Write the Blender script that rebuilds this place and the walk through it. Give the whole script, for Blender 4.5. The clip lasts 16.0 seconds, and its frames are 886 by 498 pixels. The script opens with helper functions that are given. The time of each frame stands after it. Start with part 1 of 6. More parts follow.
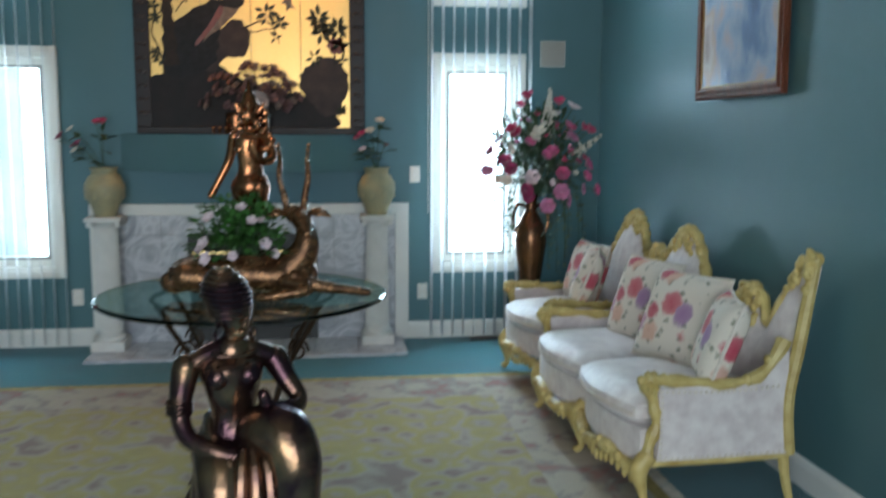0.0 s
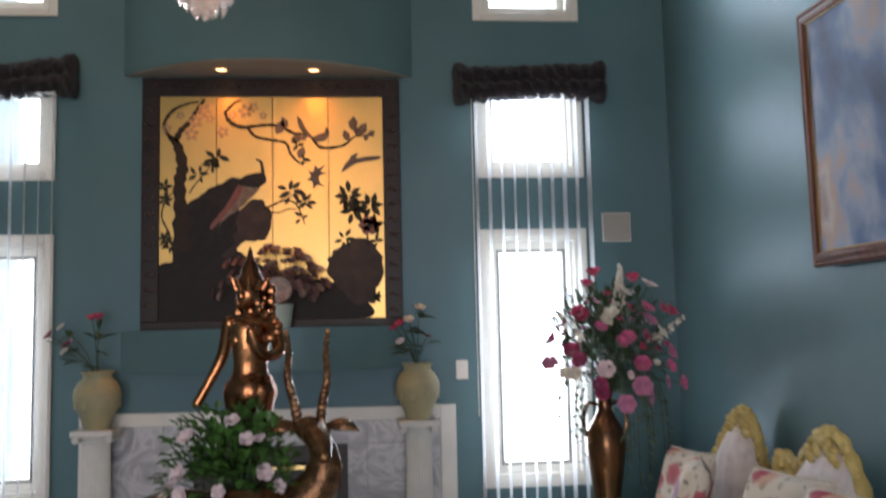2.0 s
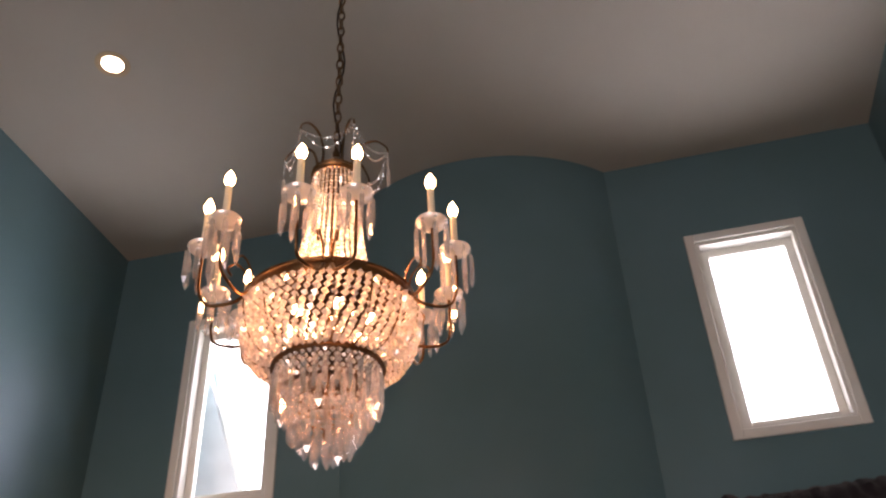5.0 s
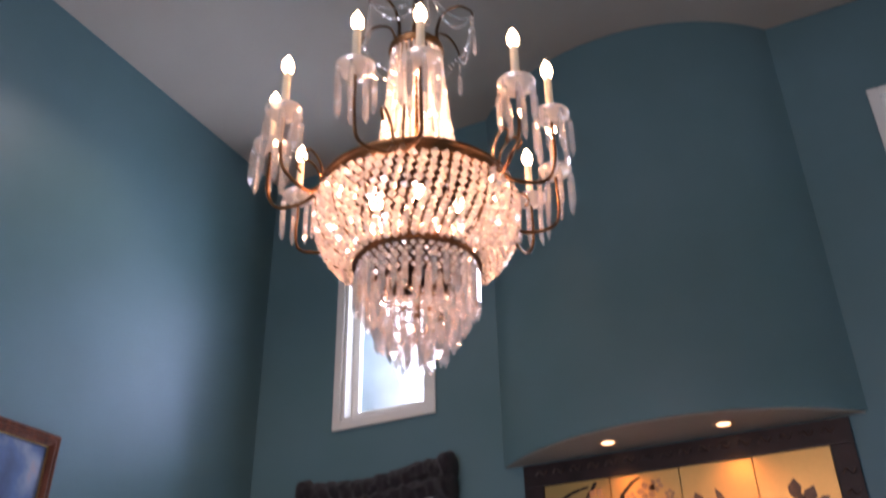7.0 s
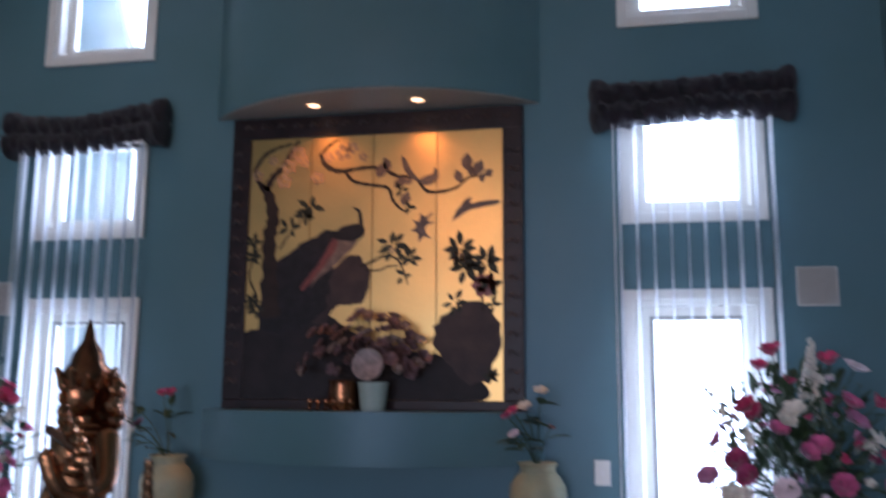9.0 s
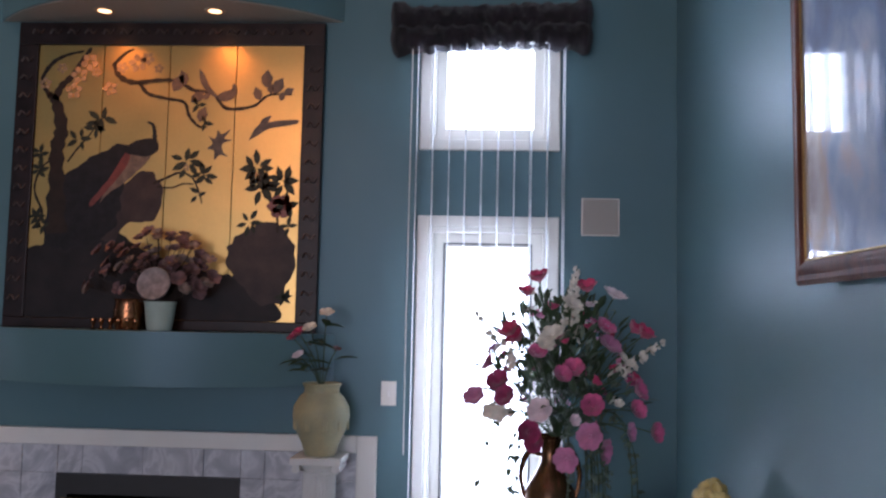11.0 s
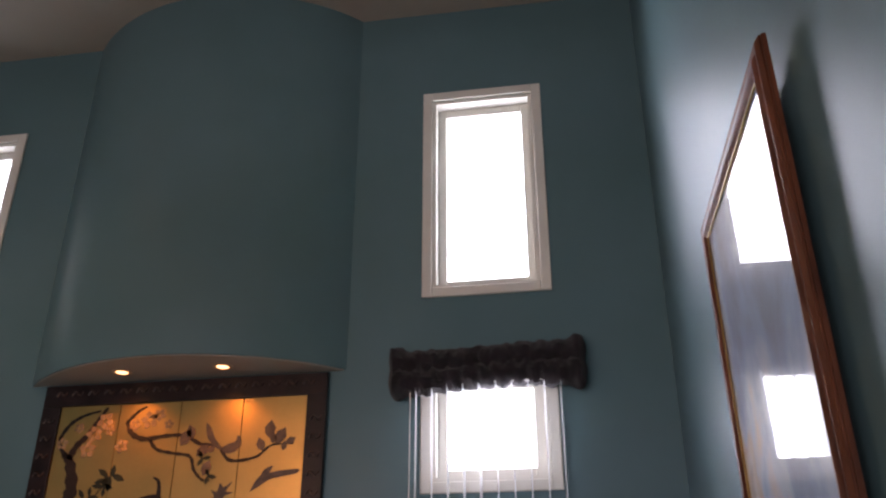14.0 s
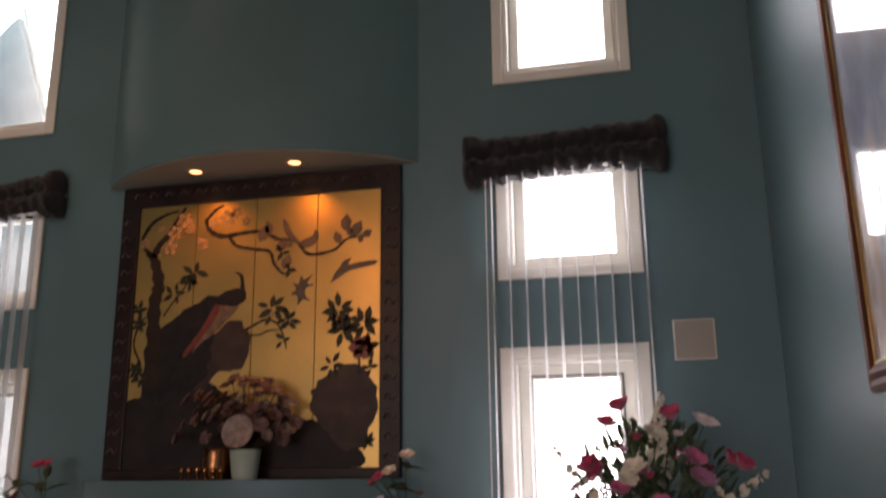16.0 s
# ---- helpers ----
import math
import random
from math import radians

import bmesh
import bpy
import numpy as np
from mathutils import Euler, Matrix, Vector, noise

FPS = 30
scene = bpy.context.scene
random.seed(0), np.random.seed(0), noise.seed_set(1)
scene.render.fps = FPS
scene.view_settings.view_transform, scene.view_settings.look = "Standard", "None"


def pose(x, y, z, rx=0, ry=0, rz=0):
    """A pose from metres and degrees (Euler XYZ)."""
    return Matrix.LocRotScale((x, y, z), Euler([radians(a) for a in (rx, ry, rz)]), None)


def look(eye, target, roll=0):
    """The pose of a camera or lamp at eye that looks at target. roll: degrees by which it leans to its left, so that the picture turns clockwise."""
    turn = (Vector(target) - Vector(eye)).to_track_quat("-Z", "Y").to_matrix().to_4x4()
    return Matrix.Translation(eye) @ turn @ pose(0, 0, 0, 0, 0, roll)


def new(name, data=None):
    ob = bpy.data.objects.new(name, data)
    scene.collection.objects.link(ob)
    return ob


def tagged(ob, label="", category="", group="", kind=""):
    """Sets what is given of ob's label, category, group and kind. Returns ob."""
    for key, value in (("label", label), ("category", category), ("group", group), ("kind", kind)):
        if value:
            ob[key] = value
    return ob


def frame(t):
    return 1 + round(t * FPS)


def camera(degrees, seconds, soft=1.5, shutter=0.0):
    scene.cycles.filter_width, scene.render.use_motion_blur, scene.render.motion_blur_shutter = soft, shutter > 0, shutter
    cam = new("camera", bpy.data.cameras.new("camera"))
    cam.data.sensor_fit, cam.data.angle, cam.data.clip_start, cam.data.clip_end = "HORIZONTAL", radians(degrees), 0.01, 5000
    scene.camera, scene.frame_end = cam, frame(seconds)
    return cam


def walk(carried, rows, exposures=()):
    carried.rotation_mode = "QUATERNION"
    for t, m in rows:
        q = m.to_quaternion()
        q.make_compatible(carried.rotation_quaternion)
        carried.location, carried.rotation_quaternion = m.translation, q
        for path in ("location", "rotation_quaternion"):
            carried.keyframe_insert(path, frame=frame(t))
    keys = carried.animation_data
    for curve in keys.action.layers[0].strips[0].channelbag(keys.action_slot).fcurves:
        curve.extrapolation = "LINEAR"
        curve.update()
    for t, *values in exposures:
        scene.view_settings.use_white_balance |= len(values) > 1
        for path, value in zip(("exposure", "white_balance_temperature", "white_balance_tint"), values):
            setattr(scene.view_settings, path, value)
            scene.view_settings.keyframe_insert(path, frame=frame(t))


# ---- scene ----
cam = camera(53.4, 16.0, soft=2.2, shutter=0.5)
PATH = [
    (0, (0.52, -6.484, 1.515), (0.784, -4.518, 1.259), 0.3),
    (0.3, (0.491, -6.308, 1.482), (0.835, -4.343, 1.336), 1.0),
    (0.5, (0.488, -6.23, 1.466), (0.846, -4.265, 1.367), 0.8),
    (1, (0.515, -5.991, 1.448), (0.823, -4.015, 1.427), 0.2),
    (1.2, (0.523, -5.904, 1.449), (0.811, -3.925, 1.452), -0.1),
    (1.5, (0.542, -5.748, 1.445), (0.788, -3.764, 1.505), -0.4),
    (2, (0.554, -5.527, 1.465), (0.741, -3.544, 1.653), -1.3),
    (2.5, (0.621, -5.333, 1.468), (0.724, -3.375, 1.863), -1.7),
    (3, (0.669, -5.174, 1.524), (0.687, -3.285, 2.179), -1.8),
    (3.5, (0.677, -5.003, 1.569), (0.625, -3.226, 2.486), -2.0),
    (4, (0.697, -4.849, 1.646), (0.553, -3.218, 2.795), -1.4),
    (6.5, (0.874, -4.413, 1.693), (0.211, -2.903, 2.824), -2.5),
    (7, (0.875, -4.307, 1.767), (0.113, -2.753, 2.768), -1.2),
    (7.5, (0.869, -4.245, 1.782), (0.099, -2.607, 2.632), -2.1),
    (8, (0.953, -4.292, 1.739), (0.26, -2.538, 2.405), -2.1),
    (8.5, (1.149, -4.29, 1.633), (0.579, -2.444, 2.147), -0.1),
    (9, (1.24, -4.416, 1.593), (0.867, -2.478, 1.92), 0.4),
    (9.5, (1.265, -4.387, 1.595), (1.107, -2.4, 1.752), 0.7),
    (9.7, (1.301, -4.377, 1.595), (1.208, -2.381, 1.689), 1.1),
    (12, (1.937, -4.313, 1.583), (1.773, -2.355, 1.956), 1.2),
    (12.5, (2.037, -4.287, 1.585), (1.823, -2.372, 2.122), 0.9),
    (13, (2.147, -4.314, 1.597), (1.879, -2.456, 2.286), 0.6),
    (13.5, (2.146, -4.317, 1.595), (1.867, -2.515, 2.416), 0.6),
    (14, (2.106, -4.306, 1.615), (1.822, -2.535, 2.5), -0.1),
    (14.5, (2.069, -4.274, 1.624), (1.761, -2.501, 2.495), -0.6),
    (15, (2.043, -4.188, 1.628), (1.69, -2.383, 2.412), -0.8),
    (15.5, (2.013, -4.151, 1.595), (1.613, -2.297, 2.231), -1.0),
    (16, (2.009, -4.167, 1.534), (1.563, -2.281, 2.027), -0.6),
]
walk(cam, [(t, look(eye, target, roll)) for t, eye, target, roll in PATH], [
    (0.0, 0.10, 6200, 6), (1.5, 0.05, 7100, 20), (3.0, -0.24, 7350, 31), (4.2, -0.46, 8600, 41), (6.5, -0.02, 6900, 40), (7.5, -0.08, 6400, 37),
    (8.5, -0.22, 6000, 31), (9.7, -0.25, 5600, 32), (12.0, -0.10, 7200, 35), (14.0, -0.30, 7750, 39), (16.0, -0.52, 8800, 39)])


# ---- light ----
world = bpy.data.worlds.new("sky")
scene.world = world
world.use_nodes = True
_n = world.node_tree.nodes
_sky = _n.new("ShaderNodeTexSky")
_sky.sky_type, _sky.sun_disc = "NISHITA", False
_sky.sun_elevation, _sky.sun_rotation = radians(48), radians(180)
_n["Background"].inputs["Strength"].default_value = 0.15
world.node_tree.links.new(_sky.outputs[0], _n["Background"].inputs["Color"])

sun = new("sun", bpy.data.lights.new("sun", "SUN"))
sun.data.energy, sun.data.angle, sun.data.color = 3.0, radians(0.5), (1.0, 0.95, 0.88)
sun.matrix_world = look((0, -20, 22), (0, 0, 0))


def area_lamp(name, at, target, w, h, power, color):
    lamp = new(name, bpy.data.lights.new(name, "AREA"))
    lamp.data.shape, lamp.data.size, lamp.data.size_y = "RECTANGLE", w, h
    lamp.data.energy, lamp.data.color = power, color
    lamp.matrix_world = look(at, target)
    return lamp


def point_lamp(name, at, power, color, radius=0.02):
    lamp = new(name, bpy.data.lights.new(name, "POINT"))
    lamp.data.energy, lamp.data.color, lamp.data.shadow_soft_size = power, color, radius
    lamp.location = at
    return lamp


def spot_lamp(name, at, target, power, color, angle, blend=0.6):
    lamp = new(name, bpy.data.lights.new(name, "SPOT"))
    lamp.data.energy, lamp.data.color, lamp.data.shadow_soft_size = power, color, 0.03
    lamp.data.spot_size, lamp.data.spot_blend = radians(angle), blend
    lamp.matrix_world = look(at, target)
    return lamp


DAY = (0.66, 0.85, 1.0)
WARM = (1.0, 0.385, 0.09)
for side in (-1, 1):
    area_lamp("window_daylight", (side * 1.75, 0.8, 3.4), (side * 1.75, 0, 3.4), 1.7, 7.4, 980, DAY)
area_lamp("entrance_daylight", (0, -9.4, 1.2), (0, 0, 1.2), 3.6, 2.4, 188, (0.90, 0.96, 1.0))
# fill lamp added high to the south; no upper window is known there
area_lamp("south_high_fill", (0, -9.4, 3.85), (0, 0, 3.0), 3.6, 1.7, 12, DAY)
for sx in (-0.27, 0.28):
    spot_lamp("niche_light", (sx, -0.22, 3.06), (sx, -0.10, 1.5), 17.5, WARM, 125, 1.0)
spot_lamp("ceiling_can_light", (-1.675, -1.74, 5.40), (-1.675, -1.74, 0), 40, (1.0, 0.8, 0.55), 120)

CHANDELIER = (0.086, -2.827)
point_lamp("chandelier_basket_light", (*CHANDELIER, 2.82), 46, (1.0, 0.45, 0.21), 0.07)
point_lamp("chandelier_tent_light", (*CHANDELIER, 3.07), 18, (1.0, 0.52, 0.24), 0.03)
# extra lamp with no bulb of its own, added to brighten the hanging prisms
point_lamp("chandelier_prism_fill", (*CHANDELIER, 2.635), 5, (1.0, 0.54, 0.28), 0.02)

# ---- materials ----


def node(nt, kind, **values):
    made = nt.nodes.new("ShaderNode" + kind)
    for key, value in values.items():
        made.inputs[key.replace("_", " ")].default_value = value
    return made


def mat(name, color, rough=0.5, metal=0.0, vary=0.12, scale=6.0, fine=120.0, bump=0.15, second=None, spec=0.5,
        coat=0.0, trans=0.0, sheen=0.0, subsurface=0.0, stretch=(1, 1, 1), mix=0.5, dist=0.004):
    """A surface with variation at two scales: broad (scale) and fine (fine), and fine relief."""
    m = bpy.data.materials.new(name)
    m.use_nodes = True
    nt = m.node_tree
    b = nt.nodes["Principled BSDF"]
    tc = node(nt, "TexCoord")
    mp = node(nt, "Mapping")
    mp.inputs["Scale"].default_value = stretch
    nt.links.new(tc.outputs["Object"], mp.inputs["Vector"])
    broad, small = node(nt, "TexNoise", Scale=scale, Detail=4.0), node(nt, "TexNoise", Scale=fine, Detail=3.0)
    for n in (broad, small):
        nt.links.new(mp.outputs[0], n.inputs["Vector"])
    second = second or tuple(c * (1 - 2.2 * vary) for c in color)
    ramp = node(nt, "ValToRGB")
    ramp.color_ramp.elements[0].position, ramp.color_ramp.elements[1].position = mix - 0.22, mix + 0.22
    ramp.color_ramp.elements[0].color, ramp.color_ramp.elements[1].color = (*second, 1), (*color, 1)
    nt.links.new(broad.outputs["Fac"], ramp.inputs["Fac"])
    info = node(nt, "ObjectInfo")
    hsv = node(nt, "HueSaturation")
    vr = node(nt, "MapRange")
    vr.inputs["To Min"].default_value, vr.inputs["To Max"].default_value = 1 - vary * 0.6, 1 + vary * 0.6
    add = node(nt, "Math")
    add.operation = "ADD"
    half = node(nt, "Math")
    half.operation, half.inputs[1].default_value = "MULTIPLY", 0.5
    nt.links.new(small.outputs["Fac"], add.inputs[0])
    nt.links.new(info.outputs["Random"], add.inputs[1])
    nt.links.new(add.outputs[0], half.inputs[0])
    nt.links.new(half.outputs[0], vr.inputs["Value"])
    nt.links.new(vr.outputs[0], hsv.inputs["Value"])
    nt.links.new(ramp.outputs[0], hsv.inputs["Color"])
    nt.links.new(hsv.outputs[0], b.inputs["Base Color"])
    rr = node(nt, "MapRange")
    rr.inputs["To Min"].default_value, rr.inputs["To Max"].default_value = max(0.02, rough - 0.08), min(1, rough + 0.08)
    nt.links.new(broad.outputs["Fac"], rr.inputs["Value"])
    nt.links.new(rr.outputs[0], b.inputs["Roughness"])
    b.inputs["Metallic"].default_value = metal
    b.inputs["Specular IOR Level"].default_value = spec
    b.inputs["Coat Weight"].default_value = coat
    b.inputs["Transmission Weight"].default_value = trans
    b.inputs["Sheen Weight"].default_value = sheen
    if bump:
        bp = node(nt, "Bump", Strength=bump, Distance=dist)
        nt.links.new(small.outputs["Fac"], bp.inputs["Height"])
        nt.links.new(bp.outputs[0], b.inputs["Normal"])
    return m


def glass_mat(name, color, rough=0.0, ior=1.45):
    m = bpy.data.materials.new(name)
    m.use_nodes = True
    b = m.node_tree.nodes["Principled BSDF"]
    b.inputs["Base Color"].default_value = (*color, 1)
    b.inputs["Roughness"].default_value = rough
    b.inputs["Transmission Weight"].default_value = 1.0
    b.inputs["IOR"].default_value = ior
    return m


def lamp_mat(name, color, strength):
    m = bpy.data.materials.new(name)
    m.use_nodes = True
    b = m.node_tree.nodes["Principled BSDF"]
    b.inputs["Base Color"].default_value = (*color, 1)
    b.inputs["Emission Color"].default_value = (*color, 1)
    b.inputs["Emission Strength"].default_value = strength
    return m


PAINT = mat("teal wall paint", (0.100, 0.186, 0.206), rough=0.40, vary=0.07, scale=1.1, fine=240, bump=0.16, dist=0.002, spec=0.42, second=(0.080, 0.160, 0.165))
PAINT.node_tree.nodes["Principled BSDF"].inputs["Specular Tint"].default_value = (0.55, 0.74, 1.0, 1.0)
CEIL = mat("ceiling paint", (0.37, 0.335, 0.285), rough=0.85, vary=0.04, scale=1.5, fine=180, bump=0.25)
CARPET = mat("teal carpet", (0.012, 0.16, 0.20), rough=0.95, vary=0.16, scale=3.0, fine=420, bump=0.7, sheen=0.3)
WHITE = mat("white trim paint", (0.78, 0.77, 0.73), rough=0.4, vary=0.04, scale=4, fine=150, bump=0.05)
FRAME = mat("window frame paint", (0.74, 0.72, 0.66), rough=0.45, vary=0.05, scale=5, fine=150, bump=0.05)
# dark grey for the shadow line where the sash is inset
SHADE_LINE = mat("grey sash shadow line", (0.10, 0.105, 0.11), rough=0.6, vary=0.1)
GLASS = glass_mat("window glass", (0.97, 1.0, 0.99))
GROUT = mat("grey grout", (0.33, 0.33, 0.34), rough=0.9)
BLACK = mat("black firebox metal", (0.012, 0.012, 0.013), rough=0.45, vary=0.2)
BRASS = mat("polished brass", (0.80, 0.58, 0.26), rough=0.25, metal=1.0, vary=0.12, scale=8)
PLASTIC = mat("ivory plastic", (0.72, 0.70, 0.64), rough=0.4, vary=0.03, bump=0.02)

# ---- building helpers ----


def quad(bm, *pts):
    return bm.faces.new([bm.verts.new(p) for p in pts])


def box(bm, x0, x1, y0, y1, z0, z1):
    v = [bm.verts.new((x, y, z)) for z in (z0, z1) for y in (y0, y1) for x in (x0, x1)]
    for f in ((0, 2, 3, 1), (4, 5, 7, 6), (0, 1, 5, 4), (2, 6, 7, 3), (0, 4, 6, 2), (1, 3, 7, 5)):
        bm.faces.new([v[i] for i in f])


def bevelled(bm, width, segments=2):
    bmesh.ops.recalc_face_normals(bm, faces=bm.faces[:])
    bmesh.ops.bevel(bm, geom=bm.edges[:], offset=width, segments=segments, affect="EDGES", profile=0.6)


def prism(bm, outline, axis, a, b):
    """An outline of (u, v) pairs, drawn out along an axis from a to b."""
    put = {"x": lambda u, v, w: (w, u, v), "y": lambda u, v, w: (u, w, v), "z": lambda u, v, w: (u, v, w)}[axis]
    lo, hi = ([bm.verts.new(put(u, v, w)) for u, v in outline] for w in (a, b))
    bm.faces.new(lo), bm.faces.new(hi)
    for i in range(len(outline)):
        j = (i + 1) % len(outline)
        bm.faces.new((lo[i], lo[j], hi[j], hi[i]))


def lathe(bm, profile, steps=24, at=(0, 0, 0), flute=0, depth=0.0):
    """A body turned about the z axis from (radius, height) pairs, with flutes where wanted."""
    rings = []
    for r, z in profile:
        ring = []
        for k in range(steps):
            a = 2 * math.pi * k / steps
            rr = r * (1 - depth * abs(math.sin(flute * a / 2)) ** 0.7 * 1.0) if flute else r
            ring.append(bm.verts.new((at[0] + rr * math.cos(a), at[1] + rr * math.sin(a), at[2] + z)))
        rings.append(ring)
    for p, q in zip(rings, rings[1:]):
        for k in range(steps):
            bm.faces.new((p[k], p[(k + 1) % steps], q[(k + 1) % steps], q[k]))
    bm.faces.new(rings[0][::-1]), bm.faces.new(rings[-1])


def smooth_line(pts, n):
    """n points along a smooth curve through pts."""
    pts = [Vector(p) for p in pts]
    out = []
    for k in range(n):
        s = k / (n - 1) * (len(pts) - 1)
        i = min(int(s), len(pts) - 2)
        u = s - i
        a, b, c, d = pts[max(i - 1, 0)], pts[i], pts[i + 1], pts[min(i + 2, len(pts) - 1)]
        out.append(0.5 * ((2 * b) + (c - a) * u + (2 * a - 5 * b + 4 * c - d) * u * u + (3 * b - a - 3 * c + d) * u ** 3))
    return out


def tube(bm, pts, radii, steps=8, n=0, flat=1.0, caps=True):
    """A round limb along pts; radii: one, or one a point."""
    radii = list(radii) if hasattr(radii, "__len__") else [radii] * len(pts)
    if n:
        rr = [r.x for r in smooth_line([(r, 0, 0) for r in radii], n)]
        pts, radii = smooth_line(pts, n), [max(r, 0.0004) for r in rr]
    pts = [Vector(p) for p in pts]
    rings, side = [], None
    for i, p in enumerate(pts):
        t = (pts[min(i + 1, len(pts) - 1)] - pts[max(i - 1, 0)]).normalized()
        if side is None:
            side = t.orthogonal().normalized()
        side = (side - t * side.dot(t)).normalized()
        up = t.cross(side)
        rings.append([bm.verts.new(p + radii[i] * (math.cos(2 * math.pi * k / steps) * side + flat * math.sin(2 * math.pi * k / steps) * up)) for k in range(steps)])
    for p, q in zip(rings, rings[1:]):
        for k in range(steps):
            bm.faces.new((p[k], p[(k + 1) % steps], q[(k + 1) % steps], q[k]))
    if caps:
        bm.faces.new(rings[0][::-1]), bm.faces.new(rings[-1])


def blob(bm, at, r, turn=(0, 0, 0), u=12, v=8):
    m = pose(*at, *turn) @ Matrix.Diagonal((*((r, r, r) if not hasattr(r, "__len__") else r), 1))
    bmesh.ops.create_uvsphere(bm, u_segments=u, v_segments=v, radius=1, matrix=m)


def mesh_of(name, bm, material, smooth=False):
    bmesh.ops.recalc_face_normals(bm, faces=bm.faces[:])
    me = bpy.data.meshes.new(name)
    bm.to_mesh(me)
    bm.free()
    me.materials.append(material)
    if smooth:
        me.shade_smooth()
        me.set_sharp_from_angle(angle=radians(42))
    return me


def part(name, bm, material, parent, label="", smooth=False):
    ob = new(name, mesh_of(name, bm, material, smooth) if isinstance(bm, bmesh.types.BMesh) else bm)
    ob.parent = parent
    return tagged(ob, label)


def thing(name, at, label, category, group="", kind="", turn=(0, 0, 0)):
    ob = new(name)
    ob.empty_display_size = 0.1
    ob.matrix_basis = pose(*at, *turn)
    return tagged(ob, label, category, group, kind)


def structure(name, bm, material, label="", category="", smooth=False):
    ob = new(name, mesh_of(name, bm, material, smooth))
    return tagged(ob, label, category, "", "structure")


# ---- the room ----
XR, XL, YB, H, TH = 2.575, -2.58, -9.0, 5.44, 0.16
BOW, BOW_HALF = 0.39, 0.90


def wall_cells(bm, us, vs, holes, a, b, put):
    """A wall between two planes a and b, cut by openings (u0, u1, v0, v1)."""
    us = sorted({*us, *(h[0] for h in holes), *(h[1] for h in holes)})
    vs = sorted({*vs, *(h[2] for h in holes), *(h[3] for h in holes)})

    def solid(i, j):
        if not (0 <= i < len(us) - 1 and 0 <= j < len(vs) - 1):
            return False
        u, v = (us[i] + us[i + 1]) / 2, (vs[j] + vs[j + 1]) / 2
        return not any(h[0] < u < h[1] and h[2] < v < h[3] for h in holes)

    for i in range(len(us) - 1):
        for j in range(len(vs) - 1):
            if not solid(i, j):
                continue
            u0, u1, v0, v1 = us[i], us[i + 1], vs[j], vs[j + 1]
            for w in (a, b):
                quad(bm, put(u0, w, v0), put(u1, w, v0), put(u1, w, v1), put(u0, w, v1))
            for di, dj, p, q in ((-1, 0, (u0, v0), (u0, v1)), (1, 0, (u1, v0), (u1, v1)), (0, -1, (u0, v0), (u1, v0)), (0, 1, (u0, v1), (u1, v1))):
                if not solid(i + di, j + dj):
                    quad(bm, put(p[0], a, p[1]), put(q[0], a, q[1]), put(q[0], b, q[1]), put(p[0], b, p[1]))
    bmesh.ops.remove_doubles(bm, verts=bm.verts[:], dist=0.0005)


# window bands: (bottom, top) of each opening; the casing is 0.05 wide round it
WIN_X = (1.355, 1.945)
BANDS = ((0.55, 2.055), (2.495, 3.05), (3.531, 4.757))
holes = []
for z0, z1 in BANDS:
    holes += [(WIN_X[0], WIN_X[1], z0, z1), (-WIN_X[1], -WIN_X[0], z0, z1)]
holes.append((-0.46, 0.46, 0.02, 0.80))
bm = bmesh.new()
wall_cells(bm, (XL, XR), (0, H), holes, 0.0, TH, lambda u, w, v: (u, w, v))
structure("wall_north", bm, PAINT, "teal painted wall with window openings", "wall")
for name, x, s in (("wall_east", XR, 1), ("wall_west", XL, -1)):
    bm = bmesh.new()
    box(bm, min(x, x + s * TH), max(x, x + s * TH), YB, TH, 0, H)
    structure(name, bm, PAINT, "plain teal painted wall", "wall")
bm = bmesh.new()
# the upper opening is unseen, added to let the high fill lamp through
wall_cells(bm, (XL - TH, XR + TH), (0, H), [(-1.8, 1.8, 0.0, 2.4), (-1.8, 1.8, 3.0, 4.7)], YB - TH, YB, lambda u, w, v: (u, w, v))
structure("wall_south", bm, PAINT, "plain teal painted wall", "wall")
bm = bmesh.new()
box(bm, XL - TH, XR + TH, YB - TH, TH, H, H + 0.12)
structure("ceiling", bm, CEIL, "plain off-white painted ceiling", "ceiling")
bm = bmesh.new()
box(bm, XL - TH, XR + TH, YB - TH, TH, -0.1, 0.0)
structure("floor", bm, CARPET, "teal fitted carpet", "floor")
bm = bmesh.new()
box(bm, -400, 400, -400, 400, -0.6, -0.25)
structure("ground", bm, mat("lawn", (0.05, 0.10, 0.03), rough=0.95, scale=0.6, vary=0.3), "green lawn outside the windows", "ground")


def bow_outline(depth, half, n=28):
    r = (half * half + depth * depth) / (2 * depth)
    a = math.asin(half / r)
    return [(r * math.sin(-a + 2 * a * k / n), r - depth - r * math.cos(-a + 2 * a * k / n)) for k in range(n + 1)]


for name, z0, z1, label in (("chimney_breast_upper", 3.10, H, "bowed teal chimney breast over a lit niche"), ("mantel_ledge", 1.26, 1.512, "bowed teal mantel ledge under the niche")):
    bm = bmesh.new()
    prism(bm, bow_outline(BOW, BOW_HALF), "z", z0, z1)
    ob = structure(name, bm, PAINT, label, "chimney breast", True)

# white soffit of the niche, with two downlights
bm = bmesh.new()
prism(bm, [(x * 0.985, y * 0.96 - 0.004) for x, y in bow_outline(BOW, BOW_HALF)], "z", 3.094, 3.099)
structure("niche_soffit", bm, CEIL, "off-white niche soffit", "soffit")

